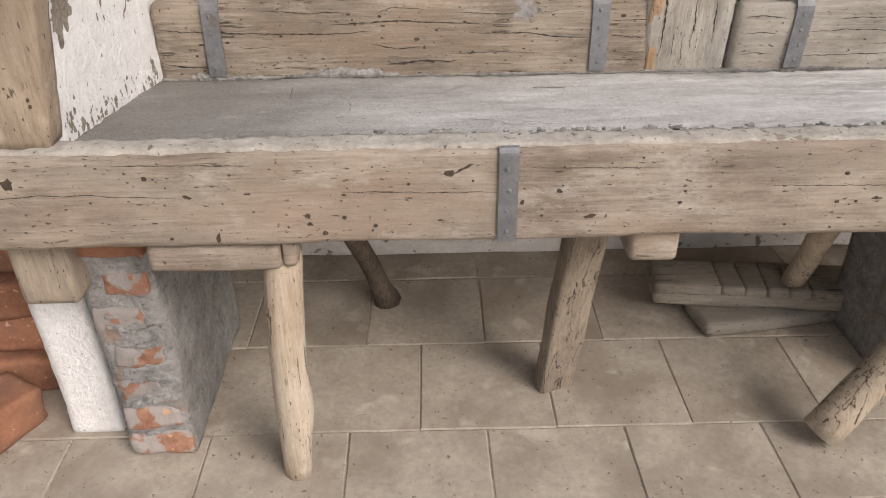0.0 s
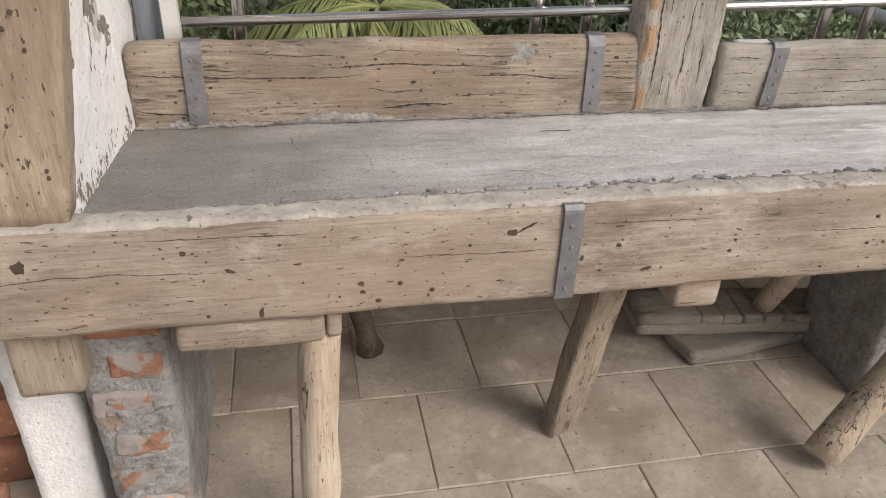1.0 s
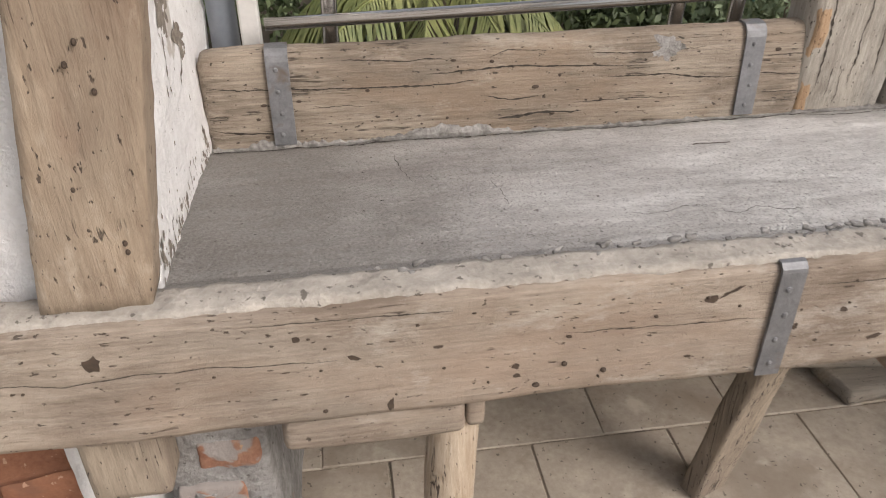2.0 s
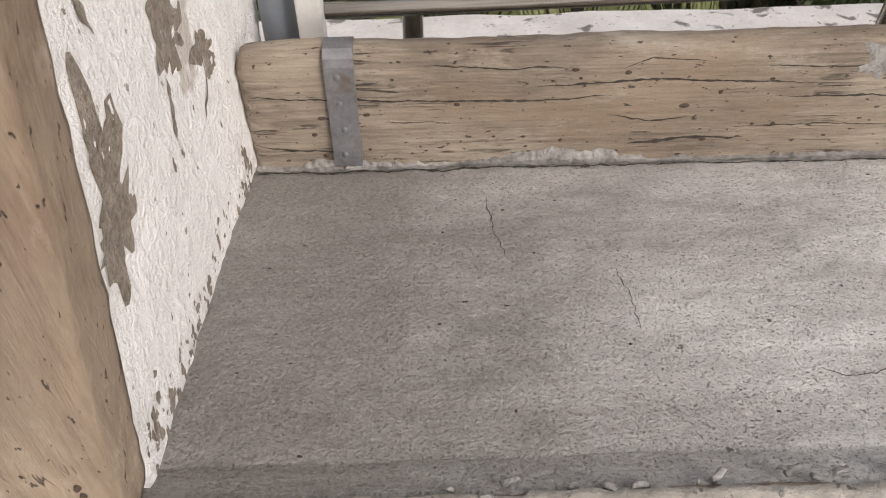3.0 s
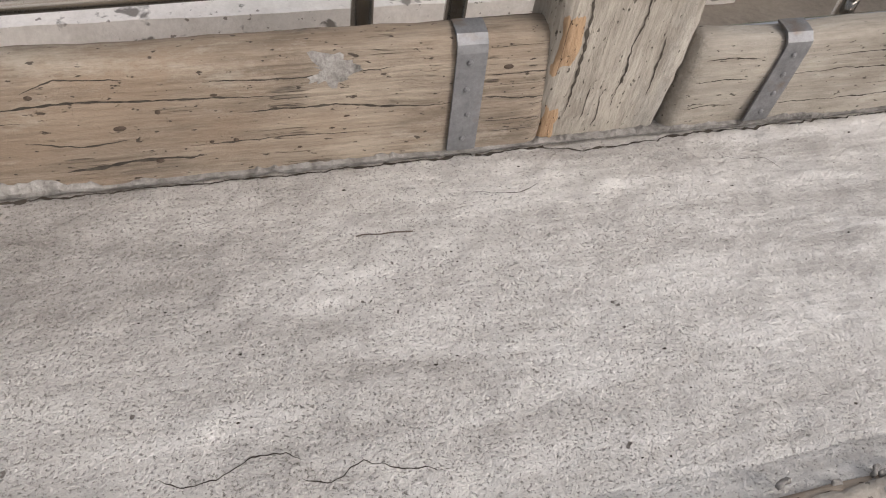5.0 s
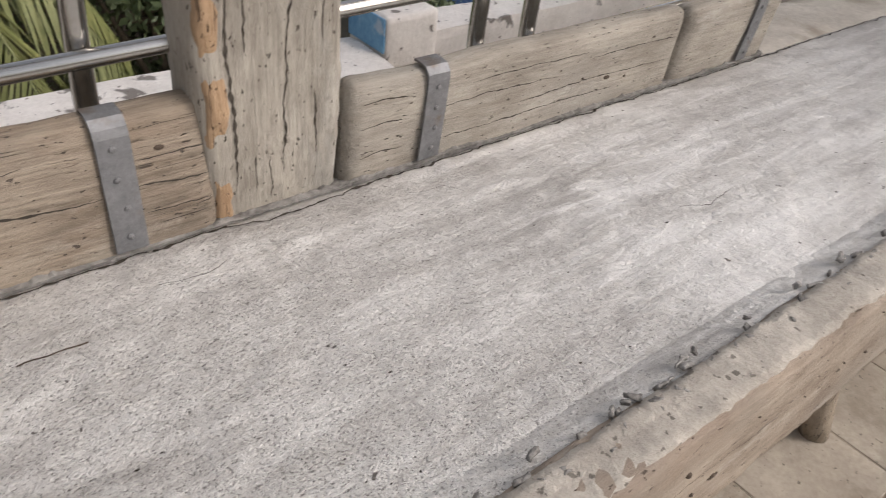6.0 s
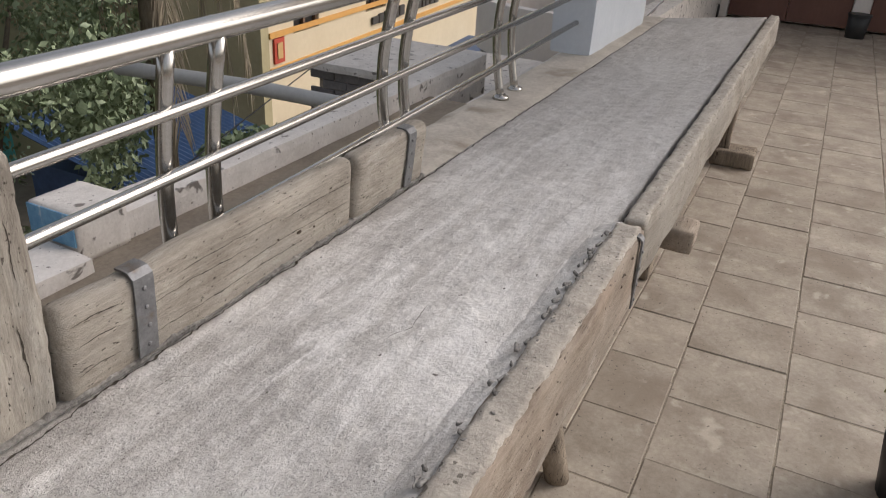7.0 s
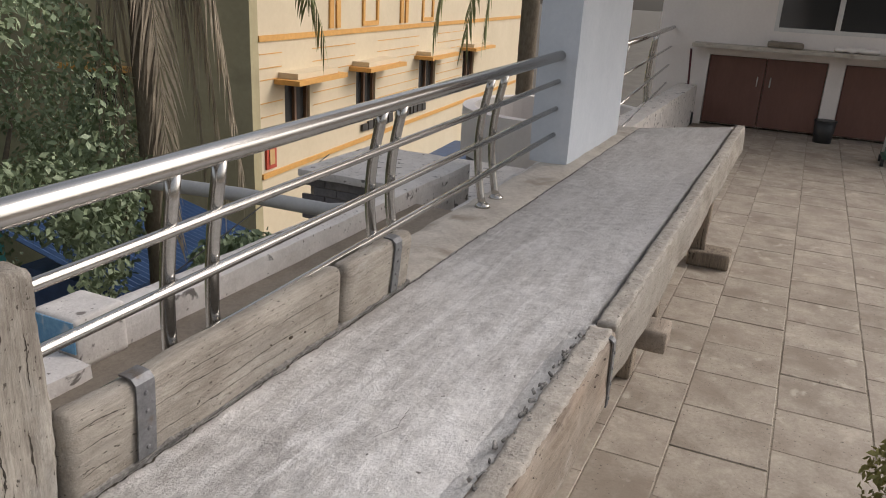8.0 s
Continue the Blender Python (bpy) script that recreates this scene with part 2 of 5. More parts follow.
    ragged = node_math(n, l, 'ADD', cells.outputs["Distance"], node_math(n, l, 'MULTIPLY', node_noise(n, l, co, 420, 3, 0.6), 0.35))
    holes = node_math(n, l, 'MULTIPLY', node_math(n, l, 'MULTIPLY', node_range(n, l, ragged, 0.36, 0.28, 0, 1.0), open_f), coarse)
    col = node_over(n, l, col, node_math(n, l, 'MULTIPLY', holes, 0.8), (0.11, 0.10, 0.088))
    l.new(col, bs.inputs["Base Color"])
    l.new(node_range(n, l, cloud, 0.35, 0.65, 0.75, 0.55), bs.inputs["Roughness"])
    h = node_math(n, l, 'ADD', node_math(n, l, 'MULTIPLY', grit, 0.45), node_math(n, l, 'MULTIPLY', grit2, 0.7))
    h = node_math(n, l, 'ADD', h, node_math(n, l, 'MULTIPLY', streak, 0.35))
    h = node_math(n, l, 'SUBTRACT', h, node_math(n, l, 'MULTIPLY', node_math(n, l, 'ADD', pits, holes), 0.6))
    node_bump(n, l, bs, h, 1.0, 0.008)
    return m


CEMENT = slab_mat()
CEMENT_COAT = mat("cement_coat", (0.29, 0.258, 0.22), (0.50, 0.455, 0.395), scale=16, fine=90, rough=0.95, bump=1.0, bump_dist=0.01, speck=(0.10, 0.085, 0.07), speck_scale=70, speck_at=0.64)
CEMENT_ROUGH = mat("cement_smear", (0.10, 0.092, 0.083), (0.37, 0.35, 0.325), scale=22, fine=90, rough=0.95, bump=1.0, bump_dist=0.012)
CURB = mat("curb_concrete", (0.40, 0.36, 0.31), (0.58, 0.53, 0.46), scale=7, fine=60, rough=0.9, bump=0.6, stain=(0.27, 0.22, 0.17), stain_scale=4, stain_at=0.56)
TILE = mat("floor_tile", (0.285, 0.238, 0.188), (0.475, 0.415, 0.34), scale=6.0, fine=60, rough=0.72, bump=0.5, bump_dist=0.006, stain=(0.25, 0.20, 0.155), stain_scale=4.0, stain_at=0.47, stain_soft=0.24, vary=0.05,
           speck=(0.11, 0.09, 0.07), speck_scale=75, speck_at=0.665, pale=(0.52, 0.462, 0.385), pale_scale=9, pale_at=0.62)
JOINT = mat("tile_joint", (0.12, 0.098, 0.074), (0.46, 0.395, 0.31), scale=7, fine=120, rough=0.95, bump=0.6)
WHITEWASH = mat("whitewash", (0.76, 0.735, 0.71), (0.90, 0.88, 0.86), scale=30, fine=110, rough=0.9, bump=1.0, bump_dist=0.016, stain=(0.52, 0.47, 0.41), stain_scale=5.0, stain_at=0.66,
                stain_soft=0.03, speck=(0.33, 0.29, 0.24), speck_scale=48, speck_at=0.685)
PLASTER = mat("bared_plaster", (0.16, 0.13, 0.10), (0.36, 0.31, 0.255), scale=40, fine=160, rough=0.95, bump=1.0, bump_dist=0.012, speck=(0.7, 0.66, 0.6), speck_scale=70, speck_at=0.68)
WALL_DIRTY = mat("outer_wall_paint", (0.62, 0.575, 0.53), (0.82, 0.775, 0.73), scale=9, fine=80, rough=0.9, bump=0.6, stain=(0.12, 0.10, 0.085), stain_scale=16.0, stain_at=0.62, stain_soft=0.05, speck=(0.16, 0.13, 0.11), speck_scale=55, speck_at=0.66)
MORTAR = mat("brick_mortar", (0.15, 0.14, 0.132), (0.37, 0.355, 0.34), scale=20, fine=90, rough=0.95, bump=1.0, bump_dist=0.02, stain=(0.32, 0.20, 0.14), stain_scale=13, stain_at=0.62, speck=(0.09, 0.08, 0.07), speck_scale=60, speck_at=0.66)
BRICK = mat("red_brick", (0.25, 0.105, 0.058), (0.40, 0.19, 0.108), scale=9, fine=80, rough=0.95, bump=0.8, vary=0.2, stain=(0.24, 0.12, 0.075), stain_scale=8, stain_at=0.5, speck=(0.55, 0.36, 0.25), speck_scale=60, speck_at=0.66)
BRICK_WORN = mat("worn_brick", (0.20, 0.085, 0.05), (0.36, 0.20, 0.13), scale=18, fine=80, rough=0.95, bump=0.9, vary=0.15, stain=(0.29, 0.275, 0.26), stain_scale=17, stain_at=0.45, stain_soft=0.05, speck=(0.48, 0.29, 0.16), speck_scale=38, speck_at=0.66)
STRAP = mat("iron_strap", (0.15, 0.15, 0.155), (0.25, 0.25, 0.255), scale=25, fine=150, rough=0.55, bump=0.3, metal=0.55, stain=(0.16, 0.12, 0.09), stain_scale=18, stain_at=0.6)
# near-black that stands for the shade inside seams, splits and chips
CRACK_DARK = mat("crack_dark", (0.03, 0.024, 0.018), (0.07, 0.058, 0.045), scale=30, rough=1.0, bump=0.5)
NAIL = mat("nail_hole", (0.035, 0.025, 0.018), (0.09, 0.06, 0.04), scale=50, rough=0.8, bump=0.2)
STEEL = mat("stainless_steel", (0.47, 0.45, 0.425), (0.58, 0.56, 0.53), scale=3, stretch=(1, 30, 30), fine=40, rough=0.22, bump=0.02, metal=1.0)
COLUMN = mat("column_paint", (0.60, 0.635, 0.68), (0.68, 0.71, 0.75), scale=3, fine=40, rough=0.7, bump=0.2)
FARWALL = mat("far_wall_paint", (0.80, 0.74, 0.695), (0.88, 0.82, 0.775), scale=1.5, fine=30, rough=0.85, bump=0.2)
DOOR = mat("brown_door", (0.15, 0.070, 0.052), (0.19, 0.092, 0.068), scale=2, stretch=(1, 1, 0.3), fine=30, rough=0.6, bump=0.1)
FRAME = plain("window_aluminium", (0.66, 0.64, 0.61), 0.4)
YELLOW = mat("yellow_paint", (0.60, 0.50, 0.34), (0.66, 0.56, 0.395), scale=0.8, fine=8, rough=0.85, bump=0.1)
# olive of the house's side wall, darkened because that side is in shade
OLIVE_SHADE = mat("olive_shade", (0.36, 0.31, 0.18), (0.44, 0.38, 0.23), scale=0.6, fine=8, rough=0.9, bump=0.1, stain=(0.26, 0.22, 0.13), stain_scale=0.5, stain_at=0.55)
ORANGE = plain("orange_trim", (0.62, 0.33, 0.09), 0.8)
GREYSTONE = mat("grey_cladding", (0.14, 0.13, 0.135), (0.25, 0.235, 0.235), scale=6, fine=60, rough=0.85, bump=0.5, vary=0.25)
BLUE = mat("blue_tarp", (0.02, 0.05, 0.12), (0.04, 0.09, 0.2), scale=3, fine=20, rough=0.5, bump=0.3)
BLUEPAINT = mat("blue_paint", (0.10, 0.25, 0.42), (0.18, 0.36, 0.52), scale=15, rough=0.8, bump=0.4, stain=(0.6, 0.6, 0.58), stain_scale=14, stain_at=0.55)
PVC = plain("grey_pvc", (0.50, 0.49, 0.47), 0.45)
PIPE = plain("grey_pipe", (0.30, 0.33, 0.37), 0.45)
BLACK = plain("black_plastic", (0.03, 0.03, 0.03), 0.5)
RED = plain("red_sign_paint", (0.45, 0.06, 0.03), 0.6)
LETTER = plain("sign_letter", (0.05, 0.045, 0.04), 0.6)
TEAL = plain("teal_paint", (0.10, 0.38, 0.36), 0.7)
LEAF = mat("leaf_green", (0.15, 0.205, 0.105), (0.36, 0.42, 0.25), scale=1.3, fine=9, rough=0.55, bump=0.0)
# darker copy of the leaf green, the houses' shade mixed into it
LEAF_SHADE = mat("shaded_leaf", (0.05, 0.072, 0.03), (0.12, 0.15, 0.065), scale=1.0, fine=6, rough=0.6, bump=0.0)
FROND = mat("palm_frond_green", (0.12, 0.15, 0.045), (0.28, 0.28, 0.10), scale=1.5, fine=10, rough=0.55, bump=0.0)
FROND_DRY = mat("dry_palm_frond", (0.25, 0.20, 0.14), (0.48, 0.40, 0.29), scale=1.5, fine=14, rough=0.8, bump=0.0)
BARK = mat("bark", (0.11, 0.085, 0.06), (0.22, 0.18, 0.13), scale=5, stretch=(1, 1, 0.4), fine=40, rough=0.95, bump=0.8)
EARTH = mat("street_ground", (0.08, 0.07, 0.055), (0.15, 0.13, 0.10), scale=0.5, fine=5, rough=0.95, bump=0.3)
LEDGE = mat("ledge_concrete", (0.19, 0.155, 0.12), (0.32, 0.27, 0.215), scale=5, fine=60, rough=0.92, bump=0.5, speck=(0.55, 0.5, 0.42), speck_scale=45, speck_at=0.72)
GLASS = bpy.data.materials.new("dark_window_glass")
GLASS.use_nodes = True
_g = GLASS.node_tree.nodes["Principled BSDF"]
_g.inputs["Base Color"].default_value = (0.035, 0.035, 0.035, 1)
_g.inputs["Roughness"].default_value = 0.08


# ---- mesh helpers ----
def empty(name, at=(0, 0, 0)):
    ob = new(name)
    ob.location = at
    return ob


def mesh_ob(name, bm, material, smooth=False):
    me = bpy.data.meshes.new(name)
    bm.to_mesh(me)
    bm.free()
    me.materials.append(material)
    if smooth:
        me.polygons.foreach_set("use_smooth", [True] * len(me.polygons))
    return new(name, me)


def part(name, bm, material, parent, label="", smooth=False):
    ob = mesh_ob(name, bm, material, smooth)
    ob.parent = parent
    ob.matrix_parent_inverse = parent.matrix_world.inverted() if parent.parent is None and parent.type != 'EMPTY' else Matrix()
    if parent.type == 'EMPTY':
        ob.matrix_parent_inverse = Matrix.Translation(parent.location).inverted()
    if label:
        ob["label"] = label
    return ob


def wob(p, amp, scale, seed=0.0):
    v = noise.noise_vector(Vector((p[0] * scale + seed, p[1] * scale + seed * 1.7, p[2] * scale - seed)))
    return v * amp


def rough_box(size, n, r=0.008, amp=0.003, scale=6.0, seed=0.0, m=None, bm=None, amp2=0.0, scale2=40.0):
    """A box of that size centred on 0, with rounded edges and an uneven surface."""
    bm = bm or bmesh.new()
    hx, hy, hz = (s / 2 for s in size)
    nx, ny, nz = n
    seen = {}

    def vert(i, j, k):
        key = (i, j, k)
        if key not in seen:
            p = Vector((size[0] * (i / nx - 0.5), size[1] * (j / ny - 0.5), size[2] * (k / nz - 0.5)))
            if r:
                c = Vector((max(-hx + r, min(hx - r, p.x)), max(-hy + r, min(hy - r, p.y)), max(-hz + r, min(hz - r, p.z))))
                d = p - c
                if d.length > 1e-9:
                    p = c + d.normalized() * r
            q = p + wob(p, amp, scale, seed)
            if amp2:
                q += wob(p, amp2, scale2, seed + 5)
            seen[key] = bm.verts.new(m @ q if m else q)
        return seen[key]
    quads = []
    for i in range(nx):
        for j in range(ny):
            quads += [((i, j, 0), (i, j + 1, 0), (i + 1, j + 1, 0), (i + 1, j, 0)), ((i, j, nz), (i + 1, j, nz), (i + 1, j + 1, nz), (i, j + 1, nz))]
    for i in range(nx):
        for k in range(nz):
            quads += [((i, 0, k), (i + 1, 0, k), (i + 1, 0, k + 1), (i, 0, k + 1)), ((i, ny, k), (i, ny, k + 1), (i + 1, ny, k + 1), (i + 1, ny, k))]
    for j in range(ny):
        for k in range(nz):
            quads += [((0, j, k), (0, j, k + 1), (0, j + 1, k + 1), (0, j + 1, k)), ((nx, j, k), (nx, j + 1, k), (nx, j + 1, k + 1), (nx, j, k + 1))]
    for q in quads:
        bm.faces.new([vert(*v) for v in q])
    return bm


def box(x0, x1, y0, y1, z0, z1, r=0.0, bm=None):
    bm = bm or bmesh.new()
    g = bmesh.ops.create_cube(bm, size=1, matrix=Matrix.Translation(((x0 + x1) / 2, (y0 + y1) / 2, (z0 + z1) / 2)) @ Matrix.Diagonal((x1 - x0, y1 - y0, z1 - z0, 1)))
    if r:
        es = list({e for v in g["verts"] for e in v.link_edges})
        bmesh.ops.bevel(bm, geom=es, offset=r, segments=2, affect='EDGES', profile=0.5)
    return bm


def span_box(x0, x1, y0, y1, z0, z1, step=0.03, **kw):
    """rough_box between two corners, with cells of about that step."""
    sz = (x1 - x0, y1 - y0, z1 - z0)
    n = [max(2, min(260, round(s / step))) for s in sz]
    return rough_box(sz, n, m=Matrix.Translation(((x0 + x1) / 2, (y0 + y1) / 2, (z0 + z1) / 2)), **kw)


def limb(points, radii, sides=12, amp=0.0, scale=8.0, seed=0.0, squash=1.0, bm=None, flat=False):
    """A closed tube through the points with the given radii, uneven by amp."""
    bm = bm or bmesh.new()
    pts = [Vector(p) for p in points]
    rings = []
    for i, (p, r) in enumerate(zip(pts, radii)):
        d = (pts[min(i + 1, len(pts) - 1)] - pts[max(i - 1, 0)]).normalized()
        side = d.cross(Vector((0, 1, 0) if abs(d.y) < 0.9 else (1, 0, 0))).normalized()
        up = d.cross(side)
        ring = []
        for k in range(sides):
            a = 2 * math.pi * (k + 0.5) / sides
            q = p + side * r * math.cos(a) + up * r * squash * math.sin(a)
            if amp:
                q += wob(q, amp, scale, seed)
            ring.append(bm.verts.new(q))
        rings.append(ring)
    for a, b in zip(rings, rings[1:]):
        for k in range(sides):
            bm.faces.new((a[k], a[(k + 1) % sides], b[(k + 1) % sides], b[k]))
    bm.faces.new(list(reversed(rings[0])))
    bm.faces.new(rings[-1])
    bmesh.ops.recalc_face_normals(bm, faces=bm.faces)
    return bm


def along(a, b, n):
    a, b = Vector(a), Vector(b)
    return [a.lerp(b, i / (n - 1)) for i in range(n)]


def frame_at(a, b):
    """A pose at the middle of a and b whose z runs from a to b."""
    a, b = Vector(a), Vector(b)
    return Matrix.Translation((a + b) / 2) @ (b - a).to_track_quat('Z', 'Y').to_matrix().to_4x4()


# ---- the bench: measures ----
TOP_F, TOP_R, BACK = 0.831, 0.745, 0.695       # slab height in front and at the back, and where its back edge lies


def slab_z(y):
    return TOP_F + (TOP_R - TOP_F) * (y - 0.03) / (BACK - 0.03)


# ---- structure ----
ground = tagged(mesh_ob("ground", box(-400, 400, -400, 400, -6.2, -6.0), EARTH), "dusty brown street ground far below the terrace", "ground", kind="structure")
floor = tagged(mesh_ob("floor", span_box(-6, 11.0, -6, 1.3, -0.25, -0.0028, step=0.4, r=0, amp=0.0), JOINT), "terrace floor of worn cement tiles with open joints", "floor", kind="structure")
parapet = tagged(mesh_ob("wall_parapet", span_box(-6, 11.0, 1.02, 1.25, -0.006, 0.52, step=0.06, r=0.01, amp=0.006), WALL_DIRTY), "dirty plastered parapet wall behind the bench", "wall", kind="structure")
ledge = tagged(mesh_ob("ledge", span_box(-6, 3.3, 0.74, 1.42, 0.45, 0.55, step=0.07, r=0.01, amp=0.004), LEDGE), "brown dusty concrete ledge behind the railing", "ledge", kind="structure")
outer = tagged(mesh_ob("wall_outer", span_box(1.28, 4.0, 1.40, 1.55, 0.38, 0.635, step=0.03, r=0.015, amp=0.006, amp2=0.002), WALL_DIRTY), "low whitewashed outer wall with black mould stains", "wall", kind="structure")
outer2 = tagged(mesh_ob("wall_outer_left", span_box(-3.2, 1.22, 1.32, 1.55, 0.38, 0.60, step=0.05, r=0.015, amp=0.006), WALL_DIRTY), "low whitewashed outer wall with black mould stains", "wall", kind="structure")
curb = tagged(mesh_ob("curb", span_box(1.885, 5.3, 0.690, 0.918, 0.45, 0.748, step=0.04, r=0.012, amp=0.006, amp2=0.003), CURB), "rough pale concrete curb carrying the railing", "curb", kind="structure")

_cf = span_box(5.3, 10.8, 0.98, 1.20, -0.004, 0.27, step=0.08, r=0.012, amp=0.006)
for _v in _cf.verts:
    _v.co.y += (_v.co.x - 5.3) * 0.058
tagged(mesh_ob("curb_far", _cf, CURB), "rough pale concrete curb running to the far wall", "curb", kind="structure")

# the plastered end wall, the far wall with its ledge
_we = span_box(-1.28, -0.835, 0.096, 0.93, 0.652, 2.9, step=0.02, r=0.006, amp=0.008, amp2=0.004, scale2=34)
for _v in _we.verts:
    if _v.co.x > -1.0:
        _v.co.x += 0.030 * max(0.0, 0.7 - _v.co.y)
wall_end = tagged(mesh_ob("wall_end", _we, WHITEWASH, True), "whitewashed end wall with flaking plaster and drips", "wall", kind="structure")
_fw = bmesh.new()
for y0, y1, z0, z1 in ((0.925, 1.62, -0.006, 1.0), (-0.705, -0.515, -0.006, 1.0), (-6, -2.145, -0.006, 1.0), (-0.515, 0.925, 0.925, 1.0), (-2.145, -0.705, 0.925, 1.0),
                       (0.20, 1.62, 1.0, 3.0), (-1.70, 0.20, 1.0, 1.265), (-1.70, 0.20, 2.40, 3.0), (-6, -1.70, 1.0, 3.0)):
    box(10.80, 11.0, y0, y1, z0, z1, bm=_fw)
box(11.0, 11.1, -6, 1.62, -0.006, 3.0, bm=_fw)
tagged(mesh_ob("wall_far", _fw, FARWALL), "pinkish white painted wall with cupboards at the terrace end", "wall", kind="structure")
# unseen roof guessed from the column; its extent is tuned for shade below
tagged(mesh_ob("ceiling", span_box(3.7, 11.1, -1.7, 1.0, 3.0, 3.3, step=0.5, r=0, amp=0.0), FARWALL), "unseen roof slab added to shade the terrace end", "ceiling", kind="structure")
tagged(mesh_ob("wall_shelf", span_box(10.45, 10.8, -6, 1.13, 1.02, 1.075, step=0.1, r=0.01, amp=0.006), CURB), "thin dusty concrete shelf under the far window", "shelf", kind="structure")

# ---- the bench ----
bench = tagged(empty("bench", (0.3, 0.35, 0.0)), "long bench of cement slab between old timber beams on mixed props", "bench")
SHEAR = Matrix.Identity(4)
SHEAR[2][1] = (TOP_R - TOP_F) / (BACK - 0.03)
_m = Matrix.Translation((2.235, 0.386, slab_z(0.386) - 0.05)) @ SHEAR
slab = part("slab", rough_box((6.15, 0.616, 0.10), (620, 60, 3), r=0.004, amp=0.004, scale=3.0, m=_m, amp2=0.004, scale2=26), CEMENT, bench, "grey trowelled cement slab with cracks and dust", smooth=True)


def beam(name, x0, x1, y0, y1, z0, z1, material, label, lean=0.0, r=0.012, amp=0.006, seed=0.0):
    sh = Matrix.Identity(4)
    sh[1][2] = -lean
    m = Matrix.Translation(((x0 + x1) / 2, (y0 + y1) / 2, (z0 + z1) / 2)) @ sh
    n = (max(8, round((x1 - x0) / 0.014)), 6, 14)
    return part(name, rough_box((x1 - x0, y1 - y0, z1 - z0), n, r=r, amp=amp, scale=5, seed=seed, m=m, amp2=0.0018, scale2=30), material, bench, label, smooth=True)


front = beam("front_beam", -1.33, 1.669, 0.0, 0.075, 0.652, 0.842, WOOD, "thick pale weathered timber beam with nail holes", seed=3)
log_edge = beam("edge_log", 1.673, 5.28, 0.0, 0.064, 0.665, 0.842, WOOD_GREY, "rounded pale edge log with cement smears", r=0.020, amp=0.010, seed=9)
rear1 = beam("rear_beam", -0.834, 0.437, 0.702, 0.760, 0.55, 0.942, WOOD_BACK, "old split timber beam along the back", lean=-0.05, r=0.024, seed=5)
rear2 = beam("rear_beam", 0.653, 1.506, 0.702, 0.760, 0.55, 0.922, WOOD_GREY, "old split timber beam along the back", lean=0.07, r=0.024, seed=15)
rear3 = beam("rear_beam", 1.513, 1.885, 0.702, 0.760, 0.55, 0.918, WOOD_GREY, "short old timber beam with cut end", lean=0.09, r=0.024, seed=25)
post = part("post", rough_box((0.222, 0.11, 0.68), (14, 8, 40), r=0.02, amp=0.010, scale=4, seed=2, amp2=0.003,
            m=Matrix.Translation((0.537, 0.758, 0.86)) @ Matrix(((1, 0, -0.03, 0), (0, 1, -0.06, 0), (0, 0, 1, 0), (0, 0, 0, 1)))), WOOD_POST, bench, "thick upright timber post, orange at one edge", smooth=True)
post2 = part("post", rough_box((0.128, 0.060, 2.0), (10, 6, 90), r=0.004, amp=0.008, scale=4, seed=12, amp2=0.002,
             m=Matrix.Translation((-0.714, 0.062, 1.845)) @ Matrix(((1, 0, 0.165, 0), (0, 1, 0, 0), (0, 0, 1, 0), (0, 0, 0, 1)))), WOOD_TALL, bench, "tall pale timber post standing on the beam", smooth=True)


def fillet(x0, x1):
    """Cement drawn up from the slab to the top of the front beam."""
    bm = bmesh.new()
    rows = []
    n = round((x1 - x0) / 0.008)
    for i in range(n + 1):
        x = x0 + (x1 - x0) * i / n
        w = lambda k, f=60: noise.noise(Vector((x * f, k * 4.1, 2)))
        foot = 0.118 + 0.006 * noise.noise(Vector((x * 7, 1, 6)))
        line = ((0.050, 0.836), (0.062, 0.8405 + 0.004 * w(1)), (0.076, 0.838 + 0.004 * w(2)), (0.088, 0.832 + 0.002 * w(3)), (0.100, 0.8255 + 0.001 * w(4, 30)), (foot, slab_z(foot) + 0.0012), (foot + 0.012, slab_z(foot) - 0.012))
        rows.append([bm.verts.new((x, y, z)) for y, z in line])
    for p, q in zip(rows, rows[1:]):
        for k in range(len(p) - 1):
            bm.faces.new((p[k], q[k], q[k + 1], p[k + 1]))
    bmesh.ops.recalc_face_normals(bm, faces=bm.faces)
    return bm


part("cement_fillet", fillet(-0.83, 1.67), CEMENT, bench, "cement drawn up against the front beam", smooth=True)


def skirt(x0, x1):
    """Cement squeezed up against the rear beam, ragged along its upper edge."""
    bm = bmesh.new()
    rows = []
    n = round((x1 - x0) / 0.006)
    for i in range(n + 1):
        x = x0 + (x1 - x0) * i / n
        a = noise.noise(Vector((x * 5, 3, 0))) * 0.5 + noise.noise(Vector((x * 24, 7, 0))) * 0.35 + noise.noise(Vector((x * 90, 1, 0))) * 0.3
        h = max(0.0005, 0.032 * a + 0.020 * math.exp(-((x + 0.42) / 0.16) ** 2))
        f = 0.6965 + 0.003 * noise.noise(Vector((x * 40, 0, 2)))
        w = lambda k: 0.0022 * noise.noise(Vector((x * 110, k * 3.3, 5)))
        rows.append([bm.verts.new(p) for p in ((x, f, 0.68), (x, f + w(1), 0.742), (x, f - 0.001 + w(2), 0.747 + h * 0.35), (x, f + 0.003 + w(3), 0.747 + h * 0.7), (x, f + 0.007, 0.747 + h), (x, f + 0.03, 0.745))])
    for p, q in zip(rows, rows[1:]):
        for k in range(5):
            bm.faces.new((p[k], q[k], q[k + 1], p[k + 1]))
    return bm


